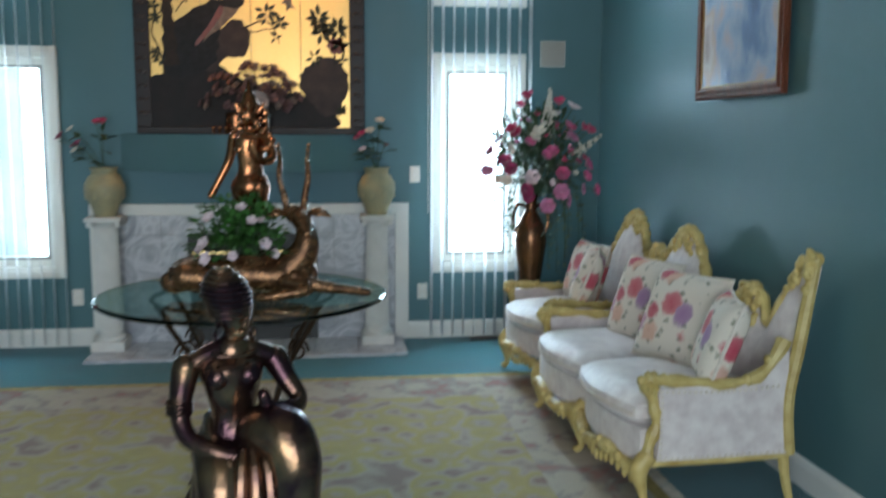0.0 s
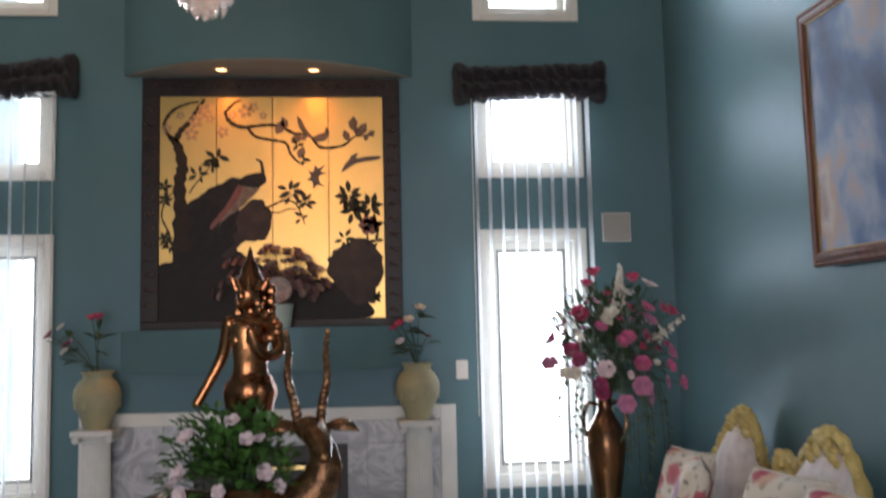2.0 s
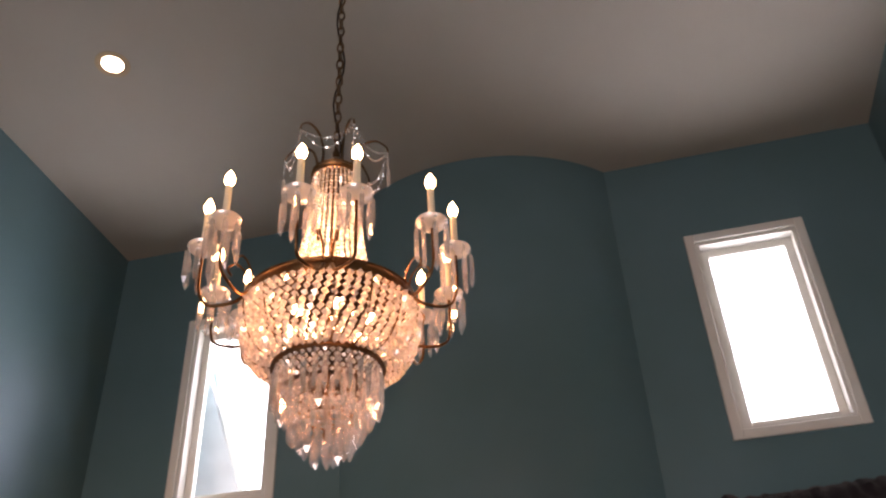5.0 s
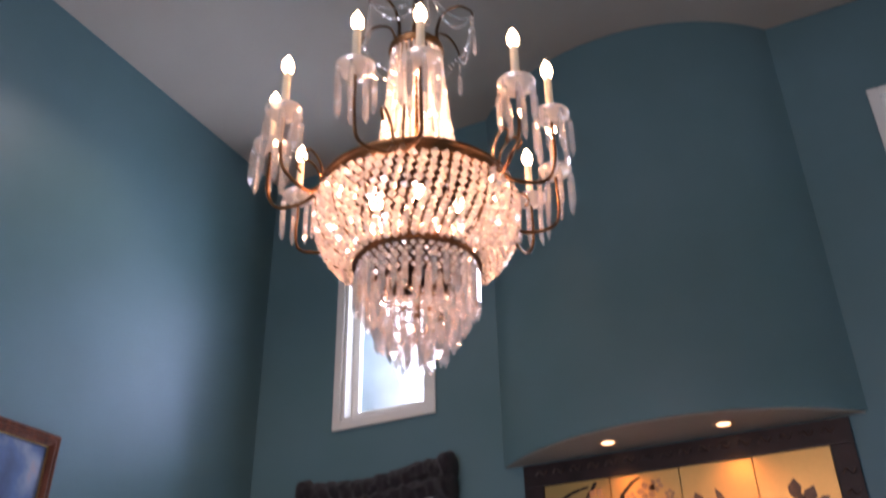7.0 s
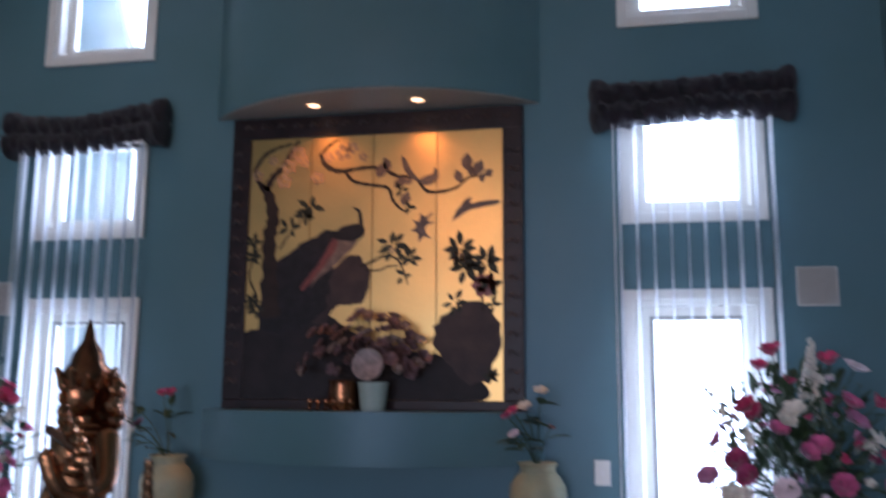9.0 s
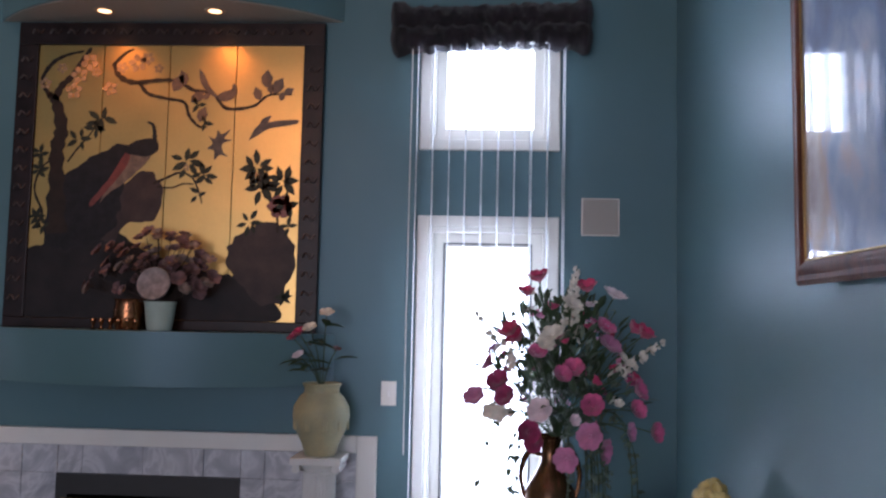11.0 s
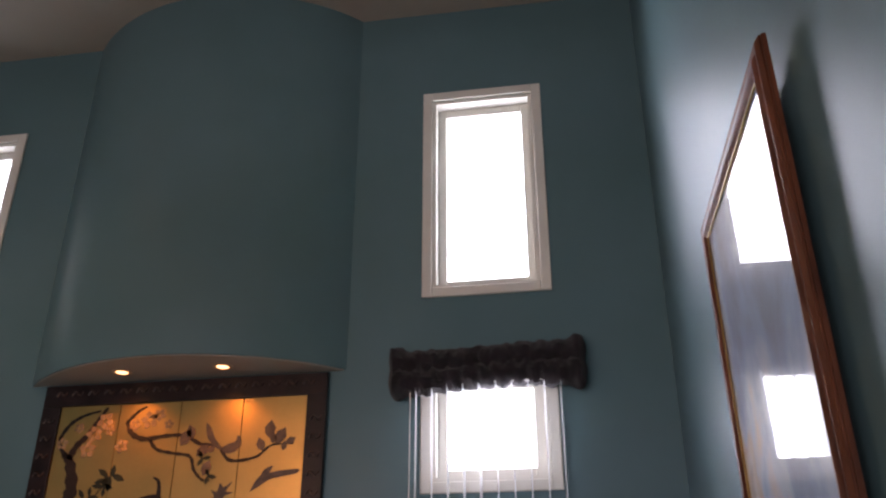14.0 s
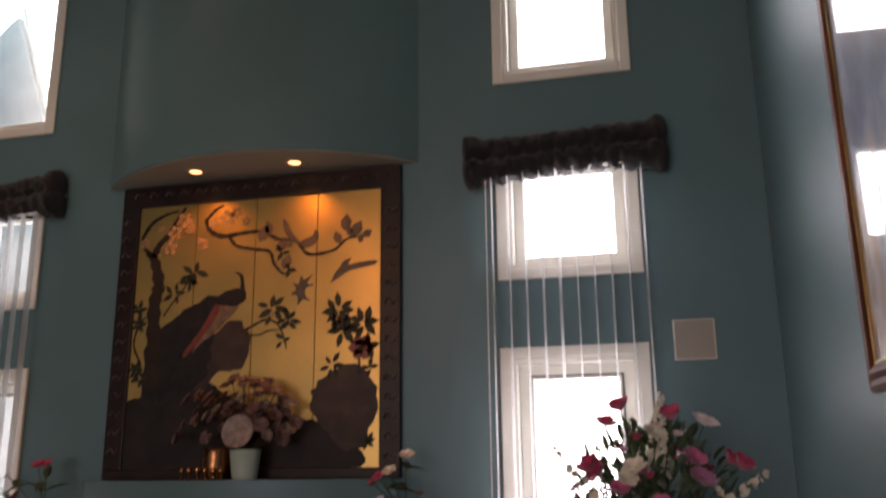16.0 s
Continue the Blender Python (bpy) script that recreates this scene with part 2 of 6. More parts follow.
# baseboards
for name, spans, along in (("baseboard_east", ((YB, 0),), "x"), ("baseboard_west", ((YB, 0),), "w"), ("baseboard_north", ((XL, -1.13), (1.13, XR)), "y")):
    bm = bmesh.new()
    for a, b in spans:
        prof = [(0, 0), (0.016, 0), (0.016, 0.095), (0.011, 0.118), (0.004, 0.128), (0, 0.13)]
        if along == "x":
            prism(bm, [(XR - u, v) for u, v in prof], "y", a, b)
        elif along == "w":
            prism(bm, [(XL + u, v) for u, v in prof], "y", a, b)
        else:
            prism(bm, [(-u, v) for u, v in prof], "x", a, b)
    structure(name, bm, WHITE, "white moulded baseboard", "baseboard")


def window_unit(number, x0, x1, z0, z1, sash):
    """A casing round the opening, a sash in it, and its pane."""
    w = thing("window_%d" % number, ((x0 + x1) / 2, 0, z0), "white-framed window blown bright with daylight", "window", "", "structure")
    hw, h = (x1 - x0) / 2, z1 - z0

    def ring(wi, y0, y1, grow, bev):
        bm = bmesh.new()
        a, b = hw + grow, wi
        for bx in ((-a, -a + b, -grow, h + grow), (a - b, a, -grow, h + grow), (-a + b, a - b, -grow, -grow + b), (-a + b, a - b, h + grow - b, h + grow)):
            box(bm, bx[0], bx[1], y0, y1, bx[2], bx[3])
        if bev:
            bevelled(bm, bev, 1)
        return bm

    part("casing", ring(0.055, -0.018, -0.0005, 0.055, 0.004), FRAME, w)
    part("window_frame", ring(0.022, 0.0, TH, 0.0, 0), FRAME, w)
    part("sash", ring(0.022 + sash, 0.075, 0.115, -0.022, 0.004), FRAME, w)
    bm = bmesh.new()
    i = hw - 0.022 - sash + 0.01
    box(bm, -i, i, 0.093, 0.098, 0.022 + sash - 0.01, h - 0.022 - sash + 0.01)
    pane = part("pane", bm, GLASS, w)
    if sash > 0.04:
        # dark ring added round the pane to draw the sash's shadow line
        part("gasket", ring(0.009, 0.070, 0.0985, -0.022 - sash, 0), SHADE_LINE, w, "dark grey strip standing in for the sash shadow")
    pane.visible_shadow = False
    return w


number = 1
for side in (-1, 1):
    for (z0, z1), sash in zip(BANDS, (0.05, 0.03, 0.028)):
        window_unit(number, *((WIN_X[0], WIN_X[1]) if side > 0 else (-WIN_X[1], -WIN_X[0])), z0, z1, sash)
        number += 1


# ---- more materials ----
GOLDLEAF = mat("aged gold leaf", (0.66, 0.40, 0.14), rough=0.34, metal=0.93, vary=0.16, scale=4, fine=50, bump=0.08, second=(0.55, 0.36, 0.13))
LACQUER = mat("black-brown lacquer", (0.022, 0.011, 0.011), rough=0.40, vary=0.3, scale=12, fine=90, bump=0.3, spec=0.3)
ROCK = mat("painted slate rock", (0.020, 0.016, 0.017), rough=0.55, vary=0.4, scale=9, fine=70, bump=0.2, second=(0.007, 0.006, 0.007), spec=0.25)
BARK = mat("painted umber bark", (0.026, 0.016, 0.011), spec=0.25, rough=0.55, vary=0.25, scale=20, fine=120, bump=0.1)
INKGREEN = mat("painted dark green leaf", (0.030, 0.034, 0.020), spec=0.25, rough=0.55, vary=0.25, scale=30)
INKPINK = mat("painted peach petal", (0.40, 0.25, 0.13), rough=0.4, vary=0.2, scale=30)
INKRED = mat("painted red", (0.19, 0.035, 0.022), rough=0.4, vary=0.2, scale=30)
STONE = mat("painted brown stone", (0.060, 0.040, 0.036), rough=0.55, vary=0.35, scale=11, fine=70, bump=0.2, second=(0.026, 0.018, 0.018), spec=0.25)
TAN = mat("painted tan plumage", (0.20, 0.13, 0.085), rough=0.5, vary=0.25, scale=30)
BUD = mat("painted grey magnolia bud", (0.13, 0.085, 0.055), rough=0.5, vary=0.35, scale=40, second=(0.06, 0.04, 0.03))
INKGREY = mat("painted grey-brown bird", (0.085, 0.062, 0.050), rough=0.5, vary=0.3, scale=30)
INKBLUE = mat("painted blue-black plumage", (0.014, 0.013, 0.016), spec=0.25, rough=0.55, vary=0.3, scale=26)
VELVET = mat("aubergine velvet", (0.016, 0.009, 0.015), rough=0.9, vary=0.5, scale=14, fine=220, bump=0.9, sheen=0.15, dist=0.01)
SLAT = bpy.data.materials.new("sheer white vane")
SLAT.use_nodes = True
_t = SLAT.node_tree
_d, _tr, _mx, _tp, _m2 = (node(_t, k) for k in ("BsdfDiffuse", "BsdfTranslucent", "MixShader", "BsdfTransparent", "MixShader"))
_w = node(_t, "TexWave", Scale=60.0, Distortion=1.5)
_tc = node(_t, "TexCoord")
_t.links.new(_tc.outputs["Object"], _w.inputs["Vector"])
_rp = node(_t, "ValToRGB")
_rp.color_ramp.elements[0].color, _rp.color_ramp.elements[1].color = (0.74, 0.76, 0.78, 1), (0.88, 0.89, 0.90, 1)
_t.links.new(_w.outputs["Color"], _rp.inputs["Fac"])
for _s in (_d, _tr):
    _t.links.new(_rp.outputs[0], _s.inputs["Color"])
_mx.inputs[0].default_value, _m2.inputs[0].default_value = 0.5, 0.22
_t.links.new(_d.outputs[0], _mx.inputs[1]), _t.links.new(_tr.outputs[0], _mx.inputs[2])
_t.links.new(_mx.outputs[0], _m2.inputs[1]), _t.links.new(_tp.outputs[0], _m2.inputs[2])
_t.links.new(_m2.outputs[0], _t.nodes["Material Output"].inputs["Surface"])
PLASTER = mat("white plaster", (0.74, 0.73, 0.70), rough=0.6, vary=0.08, scale=8, fine=120, bump=0.2)
URN = mat("weathered ochre stone glaze", (0.42, 0.36, 0.20), rough=0.55, vary=0.25, scale=9, fine=70, bump=0.3, second=(0.30, 0.30, 0.20))
# gold patches are worn tone and broken highlights, both put into the colour
BRONZE = mat("dark patinated bronze with painted highlights", (0.36, 0.22, 0.11), rough=0.22, metal=0.9, vary=0.4, scale=11, fine=45, bump=0.45, second=(0.050, 0.024, 0.030), mix=0.63)
COPPER = mat("polished copper bronze", (0.55, 0.235, 0.10), rough=0.24, metal=0.95, vary=0.25, scale=9, fine=45, bump=0.35, second=(0.16, 0.055, 0.03))
DEERSKIN = mat("spotted golden bronze", (0.28, 0.14, 0.065), rough=0.26, metal=0.75, vary=0.35, scale=30, fine=110, bump=0.6, second=(0.09, 0.04, 0.02))
GOLDWOOD = mat("antiqued cream-gold wood", (0.62, 0.50, 0.20), rough=0.45, vary=0.22, scale=16, fine=120, bump=0.25, second=(0.40, 0.28, 0.08))
SATIN = mat("ivory damask", (0.74, 0.68, 0.65), rough=0.40, vary=0.12, scale=17, fine=200, bump=0.3, sheen=0.4, second=(0.54, 0.46, 0.45))
CREAM = mat("cream piping", (0.72, 0.64, 0.55), rough=0.7, vary=0.1, scale=40)
PETRED = mat("crimson silk petals", (0.66, 0.035, 0.14), rough=0.6, vary=0.25, scale=20, fine=90, sheen=0.3)
PETPINK = mat("rose pink silk petals", (0.70, 0.12, 0.29), rough=0.6, vary=0.25, scale=20, fine=90, sheen=0.3)
PETPALE = mat("pale pink silk petals", (0.82, 0.64, 0.67), rough=0.6, vary=0.2, scale=20, fine=90, sheen=0.3)
PETLILAC = mat("lilac silk petals", (0.58, 0.20, 0.36), rough=0.6, vary=0.2, scale=20, fine=90, sheen=0.3)
PETWHITE = mat("cream silk petals", (0.76, 0.71, 0.60), rough=0.6, vary=0.15, scale=20, fine=90, sheen=0.3)
PETDARK = mat("plum silk petals", (0.40, 0.03, 0.13), rough=0.6, vary=0.25, scale=20, fine=90, sheen=0.3)
PETDRY = mat("dried mauve petals", (0.24, 0.13, 0.13), rough=0.8, vary=0.3, scale=20, fine=90)
LEAF = mat("silk leaf green", (0.045, 0.095, 0.035), rough=0.55, vary=0.3, scale=12, fine=90, bump=0.2)
LEAFPALE = mat("grey-green ivy leaf", (0.13, 0.20, 0.13), rough=0.6, vary=0.3, scale=12, fine=90)
LEAFFRESH = mat("fresh leaf green", (0.055, 0.16, 0.030), rough=0.5, vary=0.3, scale=12, fine=90)
TABLEGLASS = glass_mat("green-edged table glass", (0.70, 0.90, 0.84))
def crystal_mat(name, clear, gloss):
    m = bpy.data.materials.new(name)
    m.use_nodes = True
    nt = m.node_tree
    tl, gl, tp, df = node(nt, "BsdfTranslucent", Color=(0.95, 0.92, 0.88, 1)), node(nt, "BsdfGlossy", Color=(1, 1, 1, 1), Roughness=0.06), node(nt, "BsdfTransparent"), node(nt, "BsdfDiffuse", Color=(0.9, 0.87, 0.82, 1))
    m1, m2, m3 = node(nt, "MixShader"), node(nt, "MixShader"), node(nt, "MixShader")
    m1.inputs[0].default_value, m2.inputs[0].default_value, m3.inputs[0].default_value = 0.35, clear, gloss
    links = nt.links
    links.new(tl.outputs[0], m1.inputs[1]), links.new(df.outputs[0], m1.inputs[2])
    links.new(m1.outputs[0], m2.inputs[1]), links.new(tp.outputs[0], m2.inputs[2])
    links.new(m2.outputs[0], m3.inputs[1]), links.new(gl.outputs[0], m3.inputs[2])
    links.new(m3.outputs[0], nt.nodes["Material Output"].inputs["Surface"])
    return m


CRYSTAL, CLEARCRYSTAL = crystal_mat("cut crystal", 0.28, 0.34), crystal_mat("clear cut crystal", 0.78, 0.36)
CHBRASS = mat("antique bronze chandelier metal", (0.24, 0.13, 0.06), rough=0.35, metal=1.0, vary=0.3, scale=12, fine=100, bump=0.2)
CANDLE = mat("ivory candle sleeve", (0.80, 0.70, 0.52), rough=0.5, vary=0.05)
FLAME = lamp_mat("lit flame bulb", (1.0, 0.66, 0.34), 40.0)
DISC = lamp_mat("lit lamp face", (1.0, 0.60, 0.30), 4.0)
DISCW = lamp_mat("lit ceiling lamp face", (1.0, 0.86, 0.66), 18.0)
WOOD = mat("red-brown frame wood", (0.17, 0.050, 0.022), rough=0.46, vary=0.3, scale=6, fine=80, bump=0.15, spec=0.28, stretch=(8, 8, 1))
GILT = mat("gilt moulding", (0.42, 0.26, 0.09), rough=0.4, metal=0.8, vary=0.2, scale=20)
VASEBRONZE = mat("brown bronze vase", (0.20, 0.095, 0.045), rough=0.24, metal=0.8, vary=0.3, scale=7, fine=60, bump=0.1)
PALEPOT = mat("pale green ceramic", (0.42, 0.52, 0.46), rough=0.45, vary=0.1, scale=8)
WIRE = mat("dark wrought iron", (0.06, 0.035, 0.02), rough=0.45, metal=0.8, vary=0.2)


def painted(name, tones, scale, rough, warp=1.5, stretch=(1, 1, 1), detail=5.0, coat=0.0, bump=0.0, cells=0.0):
    """Soft clouds of several tones, each (position, colour)."""
    m = bpy.data.materials.new(name)
    m.use_nodes = True
    nt = m.node_tree
    b = nt.nodes["Principled BSDF"]
    tc, mp = node(nt, "TexCoord"), node(nt, "Mapping")
    mp.inputs["Scale"].default_value = stretch
    nt.links.new(tc.outputs["Object"], mp.inputs["Vector"])
    n = node(nt, "TexNoise", Scale=scale, Detail=detail, Distortion=warp)
    nt.links.new(mp.outputs[0], n.inputs["Vector"])
    ramp = node(nt, "ValToRGB")
    els = ramp.color_ramp.elements
    while len(els) < len(tones):
        els.new(0.5)
    for e, (p, c) in zip(els, tones):
        e.position, e.color = p, (*c, 1)
    source = n.outputs["Fac"]
    if cells:
        v = node(nt, "TexVoronoi", Scale=cells)
        nt.links.new(mp.outputs[0], v.inputs["Vector"])
        mixed = node(nt, "Mix")
        mixed.data_type = "FLOAT"
        mixed.inputs[0].default_value = 0.45
        nt.links.new(n.outputs["Fac"], mixed.inputs[2])
        nt.links.new(v.outputs["Distance"], mixed.inputs[3])
        source = mixed.outputs[0]
    nt.links.new(source, ramp.inputs["Fac"])
    nt.links.new(ramp.outputs[0], b.inputs["Base Color"])
    b.inputs["Roughness"].default_value = rough
    b.inputs["Coat Weight"].default_value = coat
    b.inputs["Coat Roughness"].default_value = 0.02
    if bump:
        fine = node(nt, "TexNoise", Scale=320.0, Detail=2.0)
        nt.links.new(tc.outputs["Object"], fine.inputs["Vector"])
        bp = node(nt, "Bump", Strength=bump, Distance=0.004)
        nt.links.new(fine.outputs["Fac"], bp.inputs["Height"])
        nt.links.new(bp.outputs[0], b.inputs["Normal"])
    return m


MARBLE = painted("grey veined marble", [(0.30, (0.27, 0.28, 0.32)), (0.47, (0.42, 0.43, 0.47)), (0.55, (0.58, 0.59, 0.62)), (0.60, (0.45, 0.46, 0.50)), (0.74, (0.33, 0.34, 0.38))], 4.5, 0.28, 1.8, detail=8.0)
CANVAS = painted("blue and tan cloudy painting", [(0.30, (0.012, 0.035, 0.11)), (0.42, (0.05, 0.11, 0.25)), (0.50, (0.20, 0.25, 0.36)), (0.56, (0.36, 0.24, 0.19)), (0.62, (0.42, 0.34, 0.30)), (0.72, (0.16, 0.10, 0.09))], 2.3, 0.5, 0.25, (1, 1.1, 0.9), detail=8.0, coat=1.0)
FLORAL = bpy.data.materials.new("rose tapestry")
FLORAL.use_nodes = True
_t = FLORAL.node_tree
_b = _t.nodes["Principled BSDF"]
_tc = node(_t, "TexCoord")
_nz = node(_t, "TexNoise", Scale=26.0, Detail=3.0)
_ad = node(_t, "Mix")
_ad.data_type, _ad.blend_type = "RGBA", "ADD"
_ad.inputs[0].default_value = 0.05
_vo = node(_t, "TexVoronoi", Scale=7.0, Randomness=0.85)
_lf = node(_t, "TexVoronoi", Scale=19.0)
_t.links.new(_tc.outputs["Object"], _nz.inputs["Vector"])
_t.links.new(_tc.outputs["Object"], _ad.inputs[6]), _t.links.new(_nz.outputs["Color"], _ad.inputs[7])
_t.links.new(_ad.outputs[2], _vo.inputs["Vector"]), _t.links.new(_ad.outputs[2], _lf.inputs["Vector"])
_fl, _gr, _hu = node(_t, "ValToRGB"), node(_t, "ValToRGB"), node(_t, "ValToRGB")
for _r, _els in ((_fl, ((0.0, (1, 1, 1)), (0.34, (0.85, 0.85, 0.85)), (0.44, (0, 0, 0)))), (_gr, ((0.10, (0.20, 0.21, 0.15)), (0.24, (0.42, 0.38, 0.31)), (0.34, (0.68, 0.61, 0.52)))), (_hu, ((0.30, (0.45, 0.05, 0.09)), (0.52, (0.60, 0.20, 0.20)), (0.66, (0.22, 0.16, 0.36)), (0.80, (0.62, 0.36, 0.26))))):
    while len(_r.color_ramp.elements) < len(_els):
        _r.color_ramp.elements.new(0.5)
    for _e, (_p, _c) in zip(_r.color_ramp.elements, _els):
        _e.position, _e.color = _p, (*_c, 1)
_mx = node(_t, "Mix")
_mx.data_type = "RGBA"
_t.links.new(_vo.outputs["Distance"], _fl.inputs["Fac"]), _t.links.new(_lf.outputs["Distance"], _gr.inputs["Fac"])
_t.links.new(_vo.outputs["Color"], _hu.inputs["Fac"])
_t.links.new(_fl.outputs[0], _mx.inputs[0]), _t.links.new(_gr.outputs[0], _mx.inputs[6]), _t.links.new(_hu.outputs[0], _mx.inputs[7])
_t.links.new(_mx.outputs[2], _b.inputs["Base Color"])
_b.inputs["Roughness"].default_value = 0.85
RUGFIELD = painted("rug field, gold with faded scrolls", [(0.28, (0.238, 0.163, 0.136)), (0.38, (0.356, 0.310, 0.247)), (0.46, (0.348, 0.294, 0.136)), (0.54, (0.380, 0.318, 0.128)), (0.60, (0.372, 0.326, 0.255)), (0.70, (0.253, 0.196, 0.170))], 5.2, 0.95, 0.9, detail=9.0, bump=0.8, cells=6.0)
RUGBORDER = painted("rug border, beige with faded roses", [(0.22, (0.238, 0.122, 0.120)), (0.33, (0.396, 0.343, 0.281)), (0.50, (0.412, 0.359, 0.281)), (0.58, (0.286, 0.262, 0.230)), (0.70, (0.317, 0.180, 0.162))], 9, 0.95, 1.6, bump=0.8, cells=6)
RUGEDGE = mat("rug edge band, old gold", (0.46, 0.36, 0.13), rough=0.95, vary=0.2, scale=20, fine=300, bump=0.7)
FRINGE = mat("cream rug fringe", (0.60, 0.55, 0.44), rough=0.95, vary=0.2)


# ---- fixtures of the room ----
def fireplace():
    f = thing("fireplace", (0, 0, 0), "white-trimmed fireplace with grey marble tiles and black firebox", "fireplace")
    bm = bmesh.new()
    box(bm, -1.13, -1.03, -0.034, -0.001, 0.0, 1.02)
    box(bm, 1.03, 1.13, -0.034, -0.001, 0.0, 1.02)
    box(bm, -1.03, 1.03, -0.034, -0.001, 0.938, 1.02)
    bevelled(bm, 0.006, 2)
    part("surround", bm, WHITE, f, "white painted wooden trim")
    bm = bmesh.new()
    wall_cells(bm, (-1.03, 1.03), (0.0, 0.938), [(-0.46, 0.46, 0.02, 0.80)], -0.012, -0.001, lambda u, w, v: (u, w, v))
    part("grout", bm, GROUT, f)
    us = (-1.03, -0.94, -0.64, -0.46, -0.335, -0.03, 0.275, 0.46, 0.58, 0.885, 1.03)
    vs = (0.0, 0.19, 0.495, 0.80, 0.938)
    for i in range(len(us) - 1):
        for j in range(len(vs) - 1):
            if us[i] >= -0.461 and us[i + 1] <= 0.461 and vs[j + 1] <= 0.801:
                continue
            bm = bmesh.new()
            box(bm, us[i] + 0.0015, us[i + 1] - 0.0015, -0.022, -0.0125, vs[j] + 0.0015, vs[j + 1] - 0.0015)
            part("tile", bm, MARBLE, f)
    bm = bmesh.new()
    for b in ((-0.458, 0.458, 0.40, 0.42, 0.022, 0.798), (-0.458, -0.44, -0.02, 0.40, 0.022, 0.798), (0.44, 0.458, -0.02, 0.40, 0.022, 0.798), (-0.44, 0.44, -0.02, 0.40, 0.78, 0.798), (-0.44, 0.44, -0.02, 0.40, 0.022, 0.04)):
        box(bm, *b)
    part("firebox", bm, BLACK, f, "black metal firebox")
    bm = bmesh.new()
    for b in ((-0.46, 0.46, -0.03, -0.0225, 0.70, 0.80), (-0.46, 0.46, -0.03, -0.0225, 0.02, 0.12), (-0.46, -0.40, -0.03, -0.0225, 0.12, 0.70), (0.40, 0.46, -0.03, -0.0225, 0.12, 0.70)):
        box(bm, *b)
    part("firebox_face", bm, BLACK, f, "black metal face plate")
    bm = bmesh.new()
    box(bm, -0.43, 0.43, -0.040, -0.0305, 0.655, 0.682)
    bevelled(bm, 0.003, 1)
    part("brass_strip", bm, BRASS, f, "polished brass strip")
    bm = bmesh.new()
    box(bm, -0.40, 0.40, 0.0, 0.004, 0.12, 0.655)
    part("fire_screen", bm, BLACK, f, "dark fire glass")
    # hearth slabs
    hx = (-1.08, -0.78, -0.475, -0.17, 0.135, 0.44, 0.745, 1.08)
    for i in range(len(hx) - 1):
        for y0, y1 in ((-0.55, -0.30), (-0.30, -0.036)):
            bm = bmesh.new()
            box(bm, hx[i] + 0.0015, hx[i + 1] - 0.0015, y0 + 0.0015, y1 - 0.0015, 0.0, 0.022)
            bevelled(bm, 0.0015, 1)
            part("hearth_tile", bm, MARBLE, f)


fireplace()


def wall_plate(name, x, z, w, h, label, category, toggles):
    p = thing(name, (x, -0.0005, z), label, category)
    bm = bmesh.new()
    box(bm, -w / 2, w / 2, -0.007, 0, -h / 2, h / 2)
    bevelled(bm, 0.002, 2)
    part("plate", bm, PLASTIC, p)
    for tz, th, tw in toggles:
        bm = bmesh.new()
        box(bm, -tw / 2, tw / 2, -0.013, -0.006, tz - th / 2, tz + th / 2)
        bevelled(bm, 0.002, 1)
        part("toggle" if len(toggles) == 1 else "socket", bm, WHITE, p)


wall_plate("light_switch", 1.178, 1.229, 0.075, 0.118, "ivory plastic light switch on the teal wall", "light switch", [(0, 0.03, 0.012)])
for x in (-1.235, 1.235):
    wall_plate("power_outlet", x, 0.355, 0.075, 0.118, "ivory plastic power outlet low on the wall", "power outlet", [(0.026, 0.036, 0.032), (-0.026, 0.036, 0.032)])


def speaker_panel(x, z):
    p = thing("wall_speaker", (x, -0.0005, z), "square beige speaker grille on the teal wall", "speaker", "wall speakers")
    bm = bmesh.new()
    box(bm, -0.093, 0.093, -0.008, 0, -0.093, 0.093)
    bevelled(bm, 0.003, 2)
    part("frame", bm, PLASTIC, p)
    bm = bmesh.new()
    for k in range(26):
        zz = -0.084 + k * 0.168 / 25
        box(bm, -0.086, 0.086, -0.011, -0.0085, zz - 0.0022, zz + 0.0022)
    part("grille", bm, mat("beige speaker mesh", (0.27, 0.25, 0.22), rough=0.7, vary=0.05), p, "beige fabric mesh")


speaker_panel(2.202, 2.115)
speaker_panel(-2.185, 2.113)


# the tan is the lamp's warm light, put into the ring's base colour
TRIMRING = mat("trim ring with lamp glow in its colour", (0.50, 0.36, 0.22), rough=0.4, vary=0.08)


def recessed_lamp(name, at, r, disc, label):
    p = thing(name, at, label, "recessed lamp", "niche lamps" if at[2] < 4 else "")
    bm = bmesh.new()
    lathe(bm, [(r, 0.0), (r, -0.004), (r * 0.86, -0.007), (r * 0.64, -0.003), (r * 0.64, 0.0)], 28)
    part("trim_ring", bm, TRIMRING, p, "trim ring with lamp glow in its colour", True)
    bm = bmesh.new()
    lathe(bm, [(0.002, -0.0015), (r * 0.63, -0.0015), (r * 0.63, -0.0005), (0.002, -0.0005)], 24)
    part("lamp_face", bm, disc, p, "glowing warm lamp face")


for sx in (-0.276, 0.283):
    recessed_lamp("niche_downlight", (sx, -0.17, 3.0935), 0.052, DISC, "small lit downlight in the niche soffit")
recessed_lamp("ceiling_downlight", (-1.675, -1.74, H - 0.0005), 0.095, DISCW, "lit recessed downlight in the off-white ceiling")

